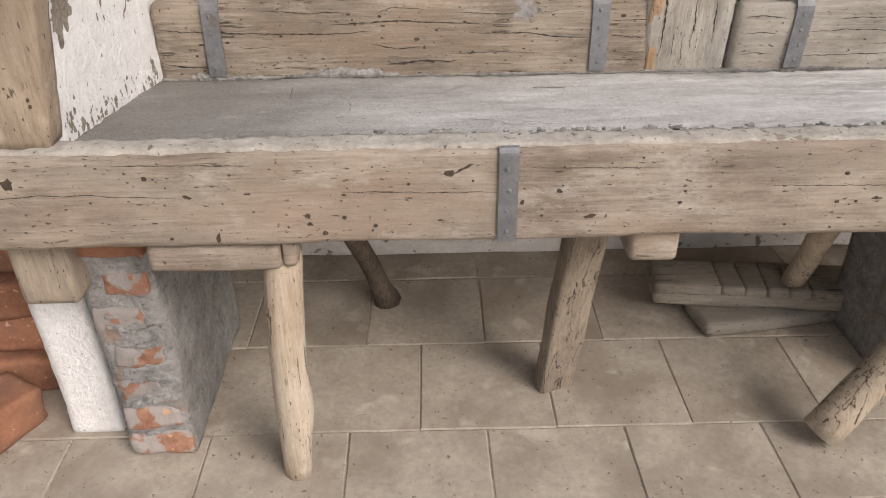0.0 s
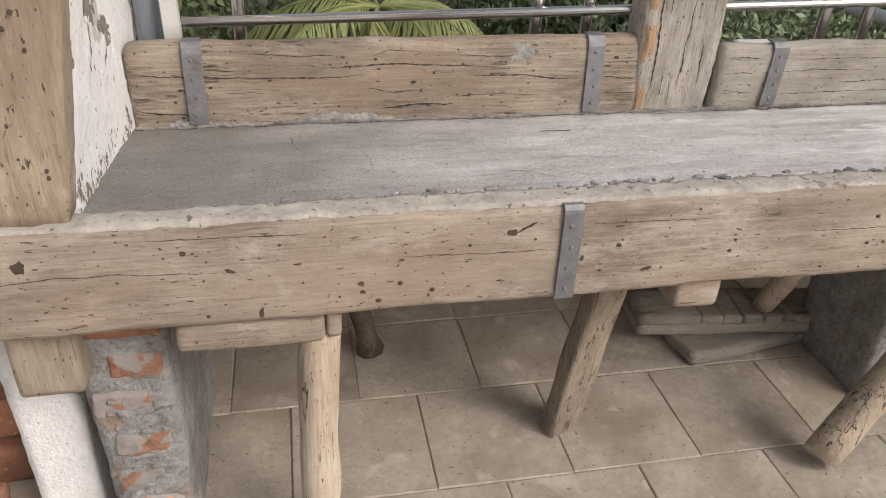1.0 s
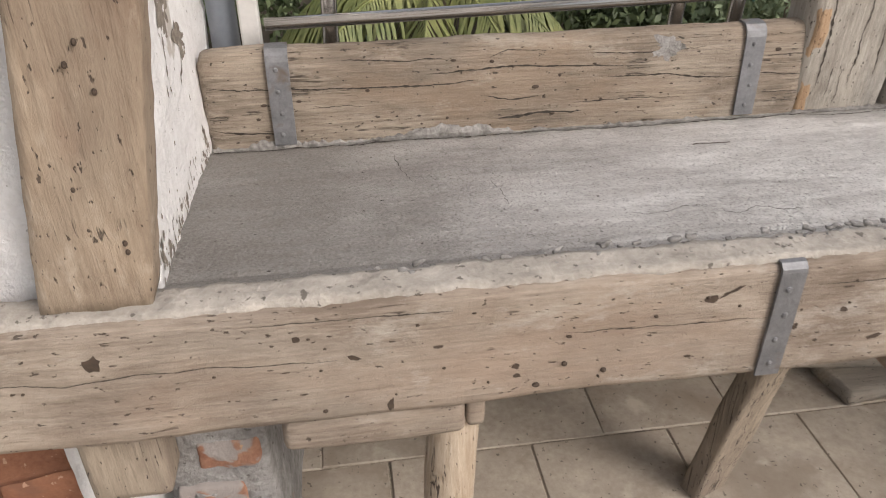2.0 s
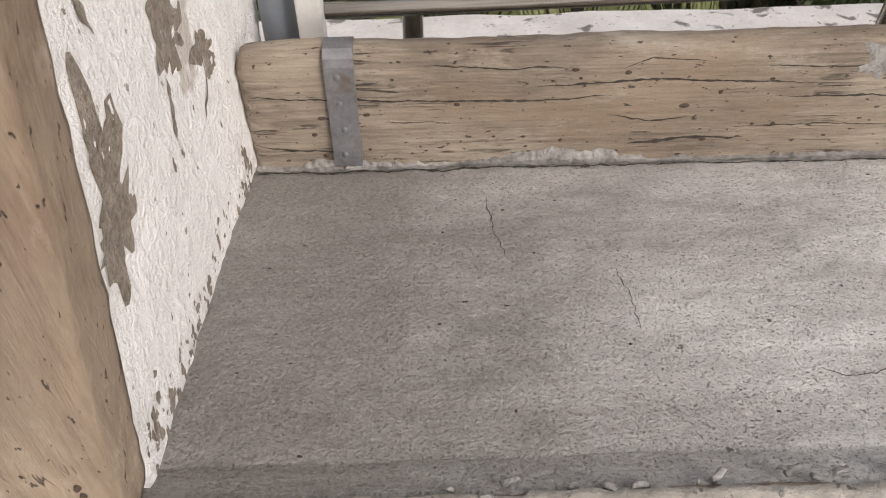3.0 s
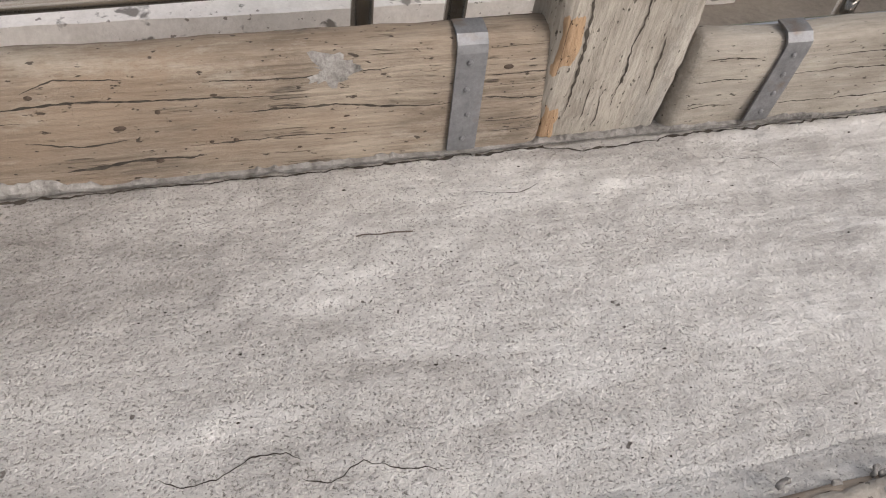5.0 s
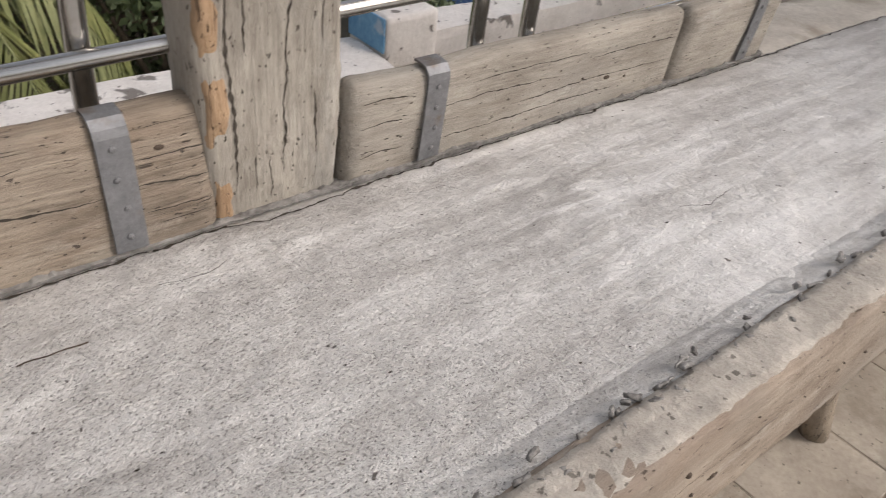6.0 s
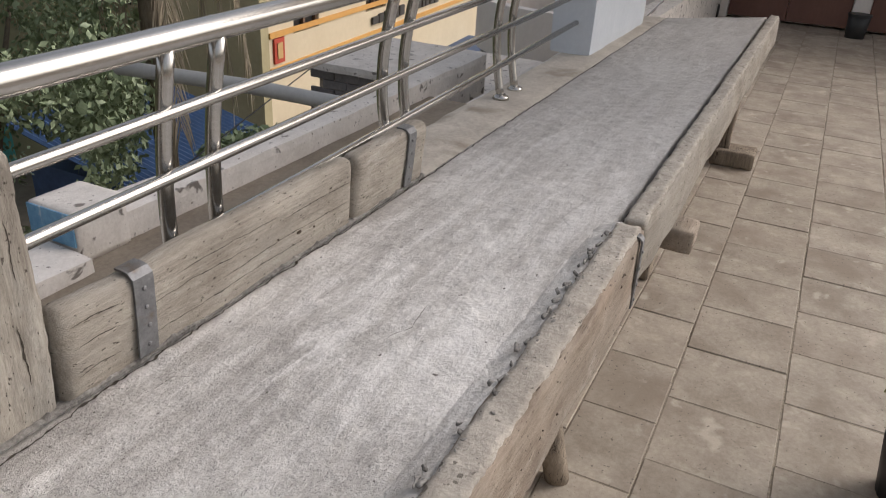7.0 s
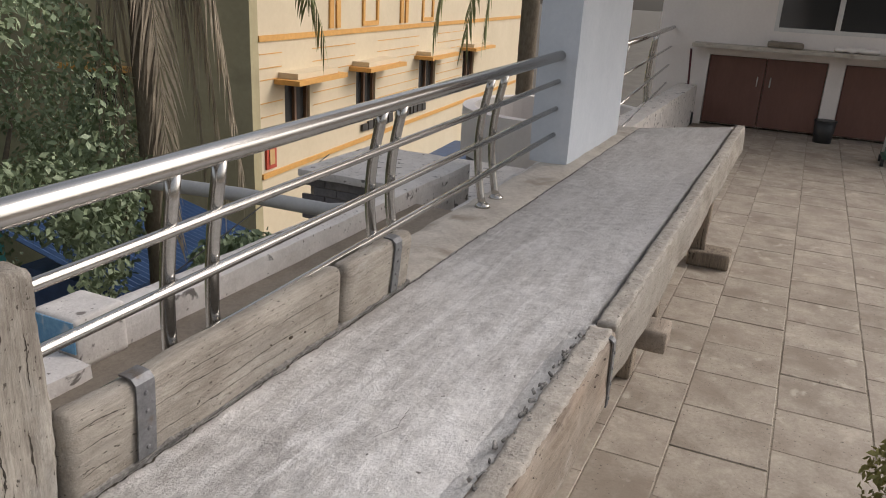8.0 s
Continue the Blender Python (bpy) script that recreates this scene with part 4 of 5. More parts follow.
tagged(mesh_ob("wood_block", rough_box((0.112, 0.135, 0.158), (8, 8, 10), r=0.01, amp=0.005, seed=99, m=Matrix.Translation((-0.912, 0.112, 0.573))), WOOD_OLD, True), "old timber block between pillar and beam", "wood block")

# pillars under the end of the bench
srng = random.Random(29)
tagged(mesh_ob("pillar", span_box(-1.055, -0.925, 0.185, 0.64, -0.006, 0.652, step=0.02, r=0.006, amp=0.004, amp2=0.003), WHITEWASH, True), "short whitewashed masonry pillar with flaking edge", "pillar", kind="structure")
brick_pillar = tagged(mesh_ob("brick_pillar", span_box(-0.885, -0.722, 0.112, 0.64, -0.006, 0.652, step=0.02, r=0.012, amp=0.008, amp2=0.004), MORTAR, True), "brick pillar smeared with grey mortar under the bench", "pillar", kind="structure")
for k, (z, w, dx, proud) in enumerate(((0.036, 0.150, 0.004, 0.012), (0.118, 0.135, -0.006, 0.010), (0.205, 0.110, -0.012, 0.008), (0.300, 0.120, 0.006, 0.007), (0.405, 0.105, -0.020, 0.005), (0.500, 0.095, 0.018, 0.004), (0.604, 0.158, 0.0, 0.016))):
    bm = rough_box((w, 0.11, 0.066), (16, 5, 8), r=0.014, amp=0.010, scale=13, seed=k * 3.1, m=Matrix.Translation((-0.803 + dx, 0.167 - proud, z)), amp2=0.004, scale2=50)
    part("brick", bm, BRICK_WORN if k < 6 else BRICK, brick_pillar, smooth=True)
smears = bmesh.new()
for k in range(34):
    z = srng.uniform(0.03, 0.60)
    rough_box((srng.uniform(0.02, 0.075), 0.012, srng.uniform(0.008, 0.022)), (9, 3, 6), r=0.004, amp=0.007, scale=45, seed=k, m=pose(srng.uniform(-0.855, -0.755), 0.111 + 0.004 * srng.random(), z, 0, srng.uniform(-10, 10), 0), bm=smears)
part("mortar_smear", smears, MORTAR, brick_pillar, "grey mortar smeared over the bricks", smooth=True)["kind"] = "stuff"
dark_pillar = tagged(mesh_ob("pillar", span_box(1.07, 1.30, 0.30, 0.62, -0.006, 0.66, step=0.03, r=0.012, amp=0.006), MORTAR, True), "grey mortared masonry pillar in the shade under the bench", "pillar", kind="structure")

# loose bricks
_bm = rough_box((0.26, 0.13, 0.112), (12, 7, 6), r=0.014, amp=0.012, scale=9, seed=1, amp2=0.004)
_brick0 = tagged(mesh_ob("brick", _bm, BRICK, True), "loose worn clay brick in a stack", "brick", group="stacked bricks")
_brick0.matrix_world = pose(-1.235, 0.40, 0.058, 0, 0, 7)
BRICK_AT = [(-1.52, 0.42, 0.058, 0, -5), (-1.17, 0.44, 0.172, 0, 3), (-1.44, 0.44, 0.172, 0, -4), (-1.25, 0.42, 0.285, 2, 11), (-1.53, 0.44, 0.285, -2, 3),
            (-1.155, 0.46, 0.405, 84, -8), (-1.43, 0.44, 0.405, 81, 6), (-1.20, 0.45, 0.535, 4, -7), (-1.49, 0.45, 0.535, -3, 5)]
for x, y, z, tip, a in BRICK_AT:
    copy_thing(_brick0, pose(x, y, z, tip, 0, a))
tagged(copy_thing(_brick0, pose(-1.25, 0.16, 0.058, 0, 0, 62)), "loose worn clay brick lying on the floor")

_tw = [landed(T_SLAB, "top", 0.119 + 0.0085 * i, 0.539 - 0.0004 * i + 0.0012 * math.sin(i * 1.3), 0.0012) for i in range(10)]
tagged(mesh_ob("twig", limb(_tw, [0.0009] * 10, 6), WOOD_DARK, True), "thin dry brown twig lying on the cement slab", "twig")

# ---- railing ----
def rail_y(x):
    return 0.80 + 0.0184 * (x - 0.75)


def tube(name, pts, r, parent, sides=20, material=STEEL, label=""):
    return part(name, limb(pts, [r] * len(pts), sides), material, parent, label, smooth=True)


railing = tagged(empty("railing", (1.5, 0.81, 0.55)), "stainless steel railing with bowed twin posts", "railing")
X0, X1 = -0.70, 3.80
for r, z0, sl in ((0.0255, 1.252, 0.0187), (0.0125, 1.118, 0.0200), (0.0125, 0.996, 0.0140), (0.0125, 0.852, 0.0160)):
    tube("top_rail" if r > 0.02 else "rail", [(x, rail_y(x), z0 + sl * (x - 0.75)) for x in (X0, 0.8, 2.2, X1)], r, railing)


def rail_post(x, base, par, top, y_off=0.0):
    pts = []
    for i in range(13):
        f = i / 12
        z = base + (top - base) * f
        pts.append((x + 0.012 * f, rail_y(x) + y_off + 0.040 * math.sin(f * math.pi) - 0.004 + 0.022 * (f > 2), z))
    p = part("post", limb(pts, [0.0165] * 13, 16), STEEL, par, smooth=True)
    part("flange", limb([(x, pts[0][1], base + 0.001), (x, pts[0][1], base + 0.012), (x, pts[0][1], base + 0.022)], [0.034, 0.030, 0.018], 20), STEEL, p, smooth=True)


for x in (-0.72, -0.58, 0.17, 0.31, 1.03, 1.17, 1.90, 2.03, 2.80, 2.96):
    if x < -0.6:
        continue
    rail_post(x, 0.551 if x < 1.885 else 0.745, railing, 1.252 + 0.0187 * (x - 0.75) - 0.01)
railing2 = tagged(empty("railing", (7.5, 1.1, 0.74)), "stainless steel railing beyond the column", "railing")
for r, z in ((0.0255, 1.25), (0.0125, 1.0), (0.0125, 0.76), (0.0125, 0.52)):
    tube("top_rail" if r > 0.02 else "rail", [(4.95, 0.95, z), (10.8, 1.44, z - 0.02)], r, railing2)
for x in (6.2, 6.42, 8.6, 8.85):
    y = 0.95 + (x - 4.95) * 0.0838
    part("post", limb([(x, y + 0.05 * math.sin(i * 0.3), 0.268 + 0.098 * i) for i in range(11)], [0.018] * 11, 12), STEEL, railing2, smooth=True)

# column, end post and pipe
tagged(mesh_ob("column", span_box(3.80, 4.95, 0.765, 0.985, 0.742, 3.0, step=0.05, r=0.012, amp=0.003), COLUMN), "pale bluish painted square column on the curb", "column", kind="structure")
tagged(mesh_ob("end_post", box(-0.755, -0.715, 0.835, 0.875, 0.545, 2.2, 0.004), FRAME), "white painted steel end post", "post")
tagged(mesh_ob("pipe", limb([(-0.795, 0.90, 0.545), (-0.795, 0.90, 1.4), (-0.795, 0.90, 2.6)], [0.03] * 3, 18), PIPE, True), "grey plastic drain pipe beside the end wall", "pipe")
wall_block = tagged(mesh_ob("wall_block", span_box(1.225, 1.40, 1.385, 1.565, 0.545, 0.70, step=0.02, r=0.008, amp=0.003), WALL_DIRTY, True), "pale block with worn blue paint on the outer wall", "block")
part("painted_face", span_box(1.219, 1.2245, 1.39, 1.56, 0.60, 0.695, step=0.02, r=0.001, amp=0.001), BLUEPAINT, wall_block, "worn blue paint")

# ---- terrace end: doors, window, loose things ----
door_1 = tagged(empty("door_1", (10.8, 0.2, 0.03)), "closed double brown cupboard doors set in the far wall", "door", kind="structure")
for y0, y1, hy in ((0.215, 0.915, 0.29), (-0.505, 0.207, 0.13)):
    leaf = part("door_leaf", box(10.845, 10.875, y0, y1, 0.03, 0.915, 0.004), DOOR, door_1)
    part("handle", limb([(10.835, hy, 0.56), (10.822, hy, 0.58), (10.822, hy, 0.66), (10.835, hy, 0.68)], [0.008] * 4, 8), FRAME, leaf, "small steel pull handle", smooth=True)
door_2 = tagged(empty("door_2", (10.8, -1.4, 0.03)), "closed brown cupboard doors beside the pier", "door", kind="structure")
for y0, y1 in ((-1.42, -0.715), (-2.135, -1.428)):
    part("door_leaf", box(10.845, 10.875, y0, y1, 0.03, 0.915, 0.004), DOOR, door_2)
window_1 = tagged(empty("window_1", (10.8, -0.7, 1.27)), "white aluminium sliding window with dark glass", "window", kind="structure")
for y0, y1, z0, z1 in ((-1.70, 0.20, 1.265, 1.315), (-1.70, 0.20, 2.35, 2.40), (0.15, 0.20, 1.315, 2.35), (-1.70, -1.65, 1.315, 2.35), (-0.555, -0.495, 1.315, 2.35)):
    part("window_frame", box(10.80, 10.88, y0, y1, z0, z1, 0.004), FRAME, window_1)
for y0, y1 in ((-0.495, 0.15), (-1.65, -0.555)):
    part("pane", box(10.84, 10.846, y0, y1, 1.315, 2.35), GLASS, window_1)
tagged(mesh_ob("stone_slab", rough_box((0.24, 0.42, 0.07), (8, 12, 4), r=0.02, amp=0.01, m=Matrix.Translation((10.62, 0.02, 1.112))), LEDGE, True), "grey broken stone slab lying on the shelf", "stone")
tagged(mesh_ob("cloth_bundle", rough_box((0.2, 0.50, 0.06), (12, 26, 5), r=0.025, amp=0.018, scale=12, m=Matrix.Translation((10.62, -0.78, 1.108))), FARWALL, True), "crumpled pale cloth bundle lying on the shelf", "cloth")
broom = tagged(empty("broom", (10.62, 1.12, 0.0)), "broom with dark red handle leaning on the wall", "broom")
part("handle", limb([(10.62, 1.10, 0.16), (10.66, 1.13, 0.6), (10.70, 1.16, 0.98)], [0.014] * 3, 10), plain("dark_red", (0.10, 0.02, 0.025), 0.5), broom, "dark red handle", smooth=True)
part("brush", rough_box((0.09, 0.20, 0.17), (5, 8, 6), r=0.02, amp=0.012, scale=20, m=Matrix.Translation((10.62, 1.10, 0.085))), BLACK, broom, "black bristle head")
bucket = tagged(empty("bucket", (10.40, -0.60, 0.0)), "black plastic bucket standing before the pier", "bucket")
part("body", limb([(10.40, -0.60, 0.0), (10.40, -0.60, 0.12), (10.40, -0.60, 0.25)], [0.105, 0.115, 0.125], 20), BLACK, bucket, smooth=True)
part("rim", limb([(10.40, -0.60, 0.25), (10.40, -0.60, 0.275)], [0.132, 0.132], 20), BLACK, bucket)
trolley = tagged(empty("mop_trolley", (9.35, -1.24, 0.0)), "mop trolley with pale poles and green base", "trolley")
part("base", rough_box((0.42, 0.16, 0.07), (8, 5, 3), r=0.02, amp=0.003, m=Matrix.Translation((9.40, -1.26, 0.105))), plain("dark_green", (0.03, 0.09, 0.06), 0.5), trolley, "dark green base")
for y in (-1.19, -1.31):
    part("pole", limb([(9.40, y, 0.13), (9.40, y - 0.02, 0.9), (9.40, y - 0.04, 1.35)], [0.014] * 3, 10), FRAME, trolley, smooth=True)
for x, y in ((9.24, -1.19), (9.24, -1.33), (9.56, -1.19), (9.56, -1.33)):
    part("wheel", limb([(x, y - 0.015, 0.04), (x, y + 0.015, 0.04)], [0.04, 0.04], 14), BLACK, trolley)


def leaf_cloud(n, centre, radii, size, seed, gaps=0.45, droop=0.4):
    """Many small folded leaves filling an uneven volume."""
    rr = random.Random(seed)
    bm = bmesh.new()
    c = Vector(centre)
    made = 0
    while made < n:
        u = Vector((rr.uniform(-1, 1), rr.uniform(-1, 1), rr.uniform(-1, 1)))
        if u.length > 1:
            continue
        p = c + Vector((u.x * radii[0], u.y * radii[1], u.z * radii[2]))
        if noise.noise(p * 1.1 / max(0.25, min(radii)) + Vector((seed, 0, 0))) + 0.25 * (u.length - 0.5) < gaps - 0.5:
            continue
        a = Vector((rr.uniform(-1, 1), rr.uniform(-1, 1), rr.uniform(-1, 0.4) - droop)).normalized()
        s = a.cross(Vector((rr.uniform(-1, 1), rr.uniform(-1, 1), rr.uniform(-1, 1)))).normalized()
        l = size * rr.uniform(0.6, 1.3)
        w = l * 0.24
        vs = [bm.verts.new(q) for q in (p, p + a * l * 0.5 + s * w, p + a * l, p + a * l * 0.5 - s * w)]
        bm.faces.new(vs)
        made += 1
    return bm


plant = tagged(empty("potted_plant", (2.12, -0.80, 0.0)), "small yellowish bushy plant in a dark pot", "plant")
part("pot", limb([(2.12, -0.80, 0.0), (2.12, -0.80, 0.10), (2.12, -0.80, 0.20)], [0.085, 0.10, 0.115], 18), BLACK, plant, smooth=True)
part("crown", leaf_cloud(1600, (2.12, -0.80, 0.36), (0.15, 0.15, 0.18), 0.03, 5, gaps=0.3), mat("bush_leaf", (0.12, 0.12, 0.03), (0.30, 0.27, 0.09), scale=9, bump=0), plant)

# ---- neighbourhood ----
FX, FY = Vector((0.995, 0.0995, 0)), Vector((-0.0995, 0.995, 0))
HOUSE = Matrix(((FX.x, FY.x, 0, 13.2), (FX.y, FY.y, 0, 10.3), (0, 0, 1, 0), (0, 0, 0, 1)))


def hbox(s0, s1, y0, y1, z0, z1):
    bm = box(s0, s1, y0, y1, z0, z1)
    bm.transform(HOUSE)
    return bm


house = tagged(empty("house", (13.2, 10.3, -6.0)), "yellow painted house with orange trim and small windows", "house")
WIN = [(1.0, 2.15, -2.0, -0.72), (4.7, 5.95, -2.05, -0.74), (9.35, 10.9, -2.1, -0.76), (13.9, 15.3, -2.15, -0.75)]
bands = bmesh.new()
prev = -0.02
for s0, s1, z0, z1 in WIN:
    bands = box(prev, s0, 0, 0.3, -2.15, -0.7, bm=bands)
    bands = box(s0, s1, 0, 0.3, -2.15, z0, bm=bands)
    bands = box(s0, s1, 0, 0.3, z1, -0.7, bm=bands)
    prev = s1
bands = box(prev, 26, 0, 0.3, -2.15, -0.7, bm=bands)
bands = box(-0.02, 26, 0, 0.3, -0.7, 5.5, bm=bands)
bands = box(-0.02, 26, 0, 0.3, -6.0, -2.15, bm=bands)
bands.transform(HOUSE)
part("wall", bands, YELLOW, house, "yellow painted front wall")
part("side_wall", hbox(-0.32, -0.02, 0.0, 12, -6, 5.5), OLIVE_SHADE, house, "olive side wall with its shade in the colour")
part("roof", hbox(-0.5, 26.2, -0.4, 12.2, 5.5, 5.7), CURB, house)
for s0, s1, z0, z1 in WIN:
    w = part("window", hbox(s0, s1, 0.14, 0.17, z0, z1), GLASS, house, "dark narrow window")
    for a, b in ((s0, s0 + 0.07), (s1 - 0.07, s1), ((s0 + s1) / 2 - 0.04, (s0 + s1) / 2 + 0.04)):
        part("frame", hbox(a, b, 0.06, 0.138, z0, z1), plain("window_brown", (0.16, 0.09, 0.05)) if "window_brown" not in bpy.data.materials else bpy.data.materials["window_brown"], w)
    hood = box(s0 - 0.45, s1 + 0.75, -0.65, 0.0, z1 + 0.06, z1 + 0.17)
    hood.transform(HOUSE)
    part("hood", hood, ORANGE, house, "orange edged window hood")
    part("hood_top", hbox(s0 - 0.25, s1 + 0.5, -0.5, 0.0, z1 + 0.171, z1 + 0.30), YELLOW, house)
for z in (-1.86, -2.62):
    part("band", hbox(-0.02, 26, -0.04, 0.0, z - 0.10, z + 0.02), ORANGE, house, "orange painted band")
part("band", hbox(-0.02, 26, -0.03, 0.0, 0.27, 0.40), ORANGE, house)
for z in (0.0, -0.30, -0.55, -1.05, -1.35, -1.62):
    for a, b in ((0.0, 0.9), (2.3, 4.6), (6.05, 9.25), (11.0, 13.8)):
        part("groove", hbox(a, b, -0.012, 0.0, z, z + 0.018), ORANGE, house)
for s in (3.12, 3.48, 7.6, 7.98):
    part("trim", hbox(s, s + 0.2, -0.05, 0.0, 0.45, 2.0), ORANGE, house)
for s in (5.0, 9.4):
    for a, b, z0, z1 in ((0, 0.12, 0.45, 1.9), (0.9, 1.02, 0.45, 1.9), (0.12, 0.9, 0.45, 0.57)):
        part("trim", hbox(s + a, s + b, -0.05, 0.0, z0, z1), ORANGE, house)
signboard = part("sign", hbox(-0.0 + 0.12, 0.52, -0.05, 0.0, -2.52, -1.98), RED, house, "small red framed sign")
part("emblem", hbox(0.22, 0.42, -0.07, -0.052, -2.42, -2.08), plain("sign_gold", (0.55, 0.35, 0.15)), signboard)
brr = random.Random(2)
s = 5.0
while s < 9.9:
    w = brr.uniform(0.14, 0.34)
    part("sign_bar", hbox(s, s + w, -0.08, -0.02, -2.45 + brr.uniform(0, 0.04), -2.20 + brr.uniform(-0.03, 0.12)), LETTER, house)
    s += w + brr.uniform(0.06, 0.14) + (0.3 if brr.random() < 0.15 else 0)
part("awning", hbox(9.5, 13.5, -1.3, 0.0, -4.3, -4.1), BLUE, house, "blue awning over the entrance")
part("doorway", hbox(8.6, 13.8, -0.02, 0.0, -6.0, -4.31), LETTER, house)
ow = part("window", hbox(-0.34, -0.31, 3.3, 4.4, -1.55, -0.62), GLASS, house, "dark window in the side wall")
part("hood", hbox(-0.85, -0.325, 3.1, 4.7, -0.58, -0.46), ORANGE, house)

teal = tagged(empty("teal_house", (12.5, 17.0, -6)), "teal painted house behind the tree", "house")
part("wall", box(9.5, 12.3, 18.0, 20.0, -6, 4.5), TEAL, teal)
part("roof", box(9.3, 12.5, 17.8, 20.2, 4.5, 4.7), CURB, teal)
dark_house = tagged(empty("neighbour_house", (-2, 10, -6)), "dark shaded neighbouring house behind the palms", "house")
# wall colour is near black, holding the shade behind the palms
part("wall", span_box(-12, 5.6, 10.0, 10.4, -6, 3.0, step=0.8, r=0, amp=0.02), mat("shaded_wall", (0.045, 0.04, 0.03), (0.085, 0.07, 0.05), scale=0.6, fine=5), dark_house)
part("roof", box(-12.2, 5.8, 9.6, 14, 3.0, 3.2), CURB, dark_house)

# grey clad box with white cap
clad = tagged(empty("clad_box", (4.9, 2.2, -6.0)), "grey stone clad box with a pale cap", "wall")
part("body", box(4.43, 5.35, 1.60, 2.85, -6, 0.245), JOINT, clad)
part("cap", span_box(4.36, 5.42, 1.45, 2.92, 0.25, 0.31, step=0.06, r=0.01, amp=0.004), WALL_DIRTY, clad, "pale cement cap")
_cm = bpy.data.meshes.new("stone")
_b = box(-0.012, 0.012, -0.098, 0.098, -0.030, 0.030, 0.004)
_b.to_mesh(_cm)
_b.free()
_cm.materials.append(GREYSTONE)
for row in range(13):
    for c in range(7):
        y = 1.62 + 0.2 * c + (0.1 if row % 2 else 0.0)
        if y - 0.1 < 1.5 or y + 0.1 > 2.95:
            continue
        o = new("stone", _cm)
        o.parent = clad
        o.matrix_parent_inverse = Matrix.Translation(clad.location).inverted()
        o.matrix_basis = Matrix.Translation((4.425 + 0.004 * ((row * 3 + c) % 3), y, 0.21 - 0.064 * row))
tagged(mesh_ob("waste_pipe", limb([(3.30, 3.55, 0.36), (3.52, 2.73, 0.33), (3.60, 2.13, 0.31), (3.66, 1.53, 0.42)], [0.045] * 4, 16), PVC, True), "grey plastic waste pipe running to the outer wall", "pipe")

# round balcony with a pale parapet
rb = tagged(empty("round_balcony", (8.9, 2.5, -6)), "round balcony with pale parapet on a grey clad tower", "balcony")


def ring(cx, cy, r0, r1, z0, z1, n=48):
    bm = bmesh.new()
    vs = []
    for i in range(n):
        a = 2 * math.pi * i / n
        ca, sa = math.cos(a), math.sin(a)
        vs.append([bm.verts.new((cx + r * ca, cy + r * sa, z)) for r, z in ((r0, z0), (r1, z0), (r1, z1), (r0, z1))])
    for i in range(n):
        p, q = vs[i], vs[(i + 1) % n]
        for k in range(4):
            bm.faces.new((p[k], q[k], q[(k + 1) % 4], p[(k + 1) % 4]))
    bmesh.ops.recalc_face_normals(bm, faces=bm.faces)
    return bm


part("parapet", ring(9.2, 2.45, 1.05, 1.2, -0.35, 0.22), FARWALL, rb, "pale rounded parapet")
part("floor", limb([(9.2, 2.45, -0.30), (9.2, 2.45, -0.12)], [1.06, 1.06], 40), LEDGE, rb)
part("tower", limb([(9.2, 2.45, -6), (9.2, 2.45, -0.36)], [1.12, 1.12], 40), GREYSTONE, rb, "grey clad tower", smooth=True)

shed = tagged(empty("shed", (8.8, 9.4, -6)), "low shed under a blue corrugated sheet roof", "shed")
_r = bmesh.new()
for i in range(60):
    x0 = 7.2 + 3.3 * i / 60
    vs = [_r.verts.new(p) for p in ((x0, 8.2, -2.9 + 0.03 * (i % 2)), (x0 + 3.3 / 60, 8.2, -2.9 + 0.03 * ((i + 1) % 2)), (x0 + 3.3 / 60, 10.8, -2.35 + 0.03 * ((i + 1) % 2)), (x0, 10.8, -2.35 + 0.03 * (i % 2)))]
    _r.faces.new(vs)
bmesh.ops.remove_doubles(_r, verts=_r.verts[:], dist=0.004)
bmesh.ops.solidify(_r, geom=_r.faces[:], thickness=0.03)
part("roof", _r, BLUE, shed, "blue corrugated roof")
part("wall", box(7.4, 10.3, 8.5, 10.6, -6, -3.0), BLUE, shed)


# ---- trees ----
def tree(at, crown, radii, n, seed, leaf=LEAF, size=0.16, label="leafy green tree beside the house"):
    t = tagged(empty("tree", at), label, "tree")
    top = Vector(crown)
    base = Vector(at)
    bm = limb([base, base.lerp(top, 0.5) + Vector((0.1, 0.05, 0)), top], [0.16, 0.11, 0.05], 9, amp=0.02)
    rr = random.Random(seed)
    for k in range(9):
        d = Vector((rr.uniform(-1, 1) * radii[0], rr.uniform(-1, 1) * radii[1], rr.uniform(-0.6, 0.8) * radii[2]))
        s0 = base.lerp(top, rr.uniform(0.55, 0.95))
        limb([s0, s0.lerp(top + d, 0.5) + Vector((0, 0, 0.1)), top + d * 0.9], [0.05, 0.03, 0.01], 6, bm=bm)
    part("trunk", bm, BARK, t, smooth=True)
    part("crown", leaf_cloud(n, crown, radii, size, seed), leaf, t)
    return t


tree((4.6, 7.2, -6), (4.6, 7.0, -0.35), (1.75, 1.5, 2.3), 26000, 11, size=0.095)
tree((2.9, 7.6, -6), (2.9, 7.3, -1.0), (1.7, 1.2, 2.0), 16000, 12, LEAF_SHADE, size=0.11, label="dark leafy tree in the shade of the houses")
tree((-2.2, 8.6, -6), (-2.2, 8.2, -1.5), (2.4, 0.9, 2.0), 10000, 14, LEAF_SHADE, size=0.13, label="dark leafy tree in the shade of the houses")
shrub = tagged(mesh_ob("shrub", leaf_cloud(2600, (6.1, 5.0, -1.55), (0.9, 0.55, 0.5), 0.12, 21), LEAF), "low green shrub behind the outer wall", "shrub")
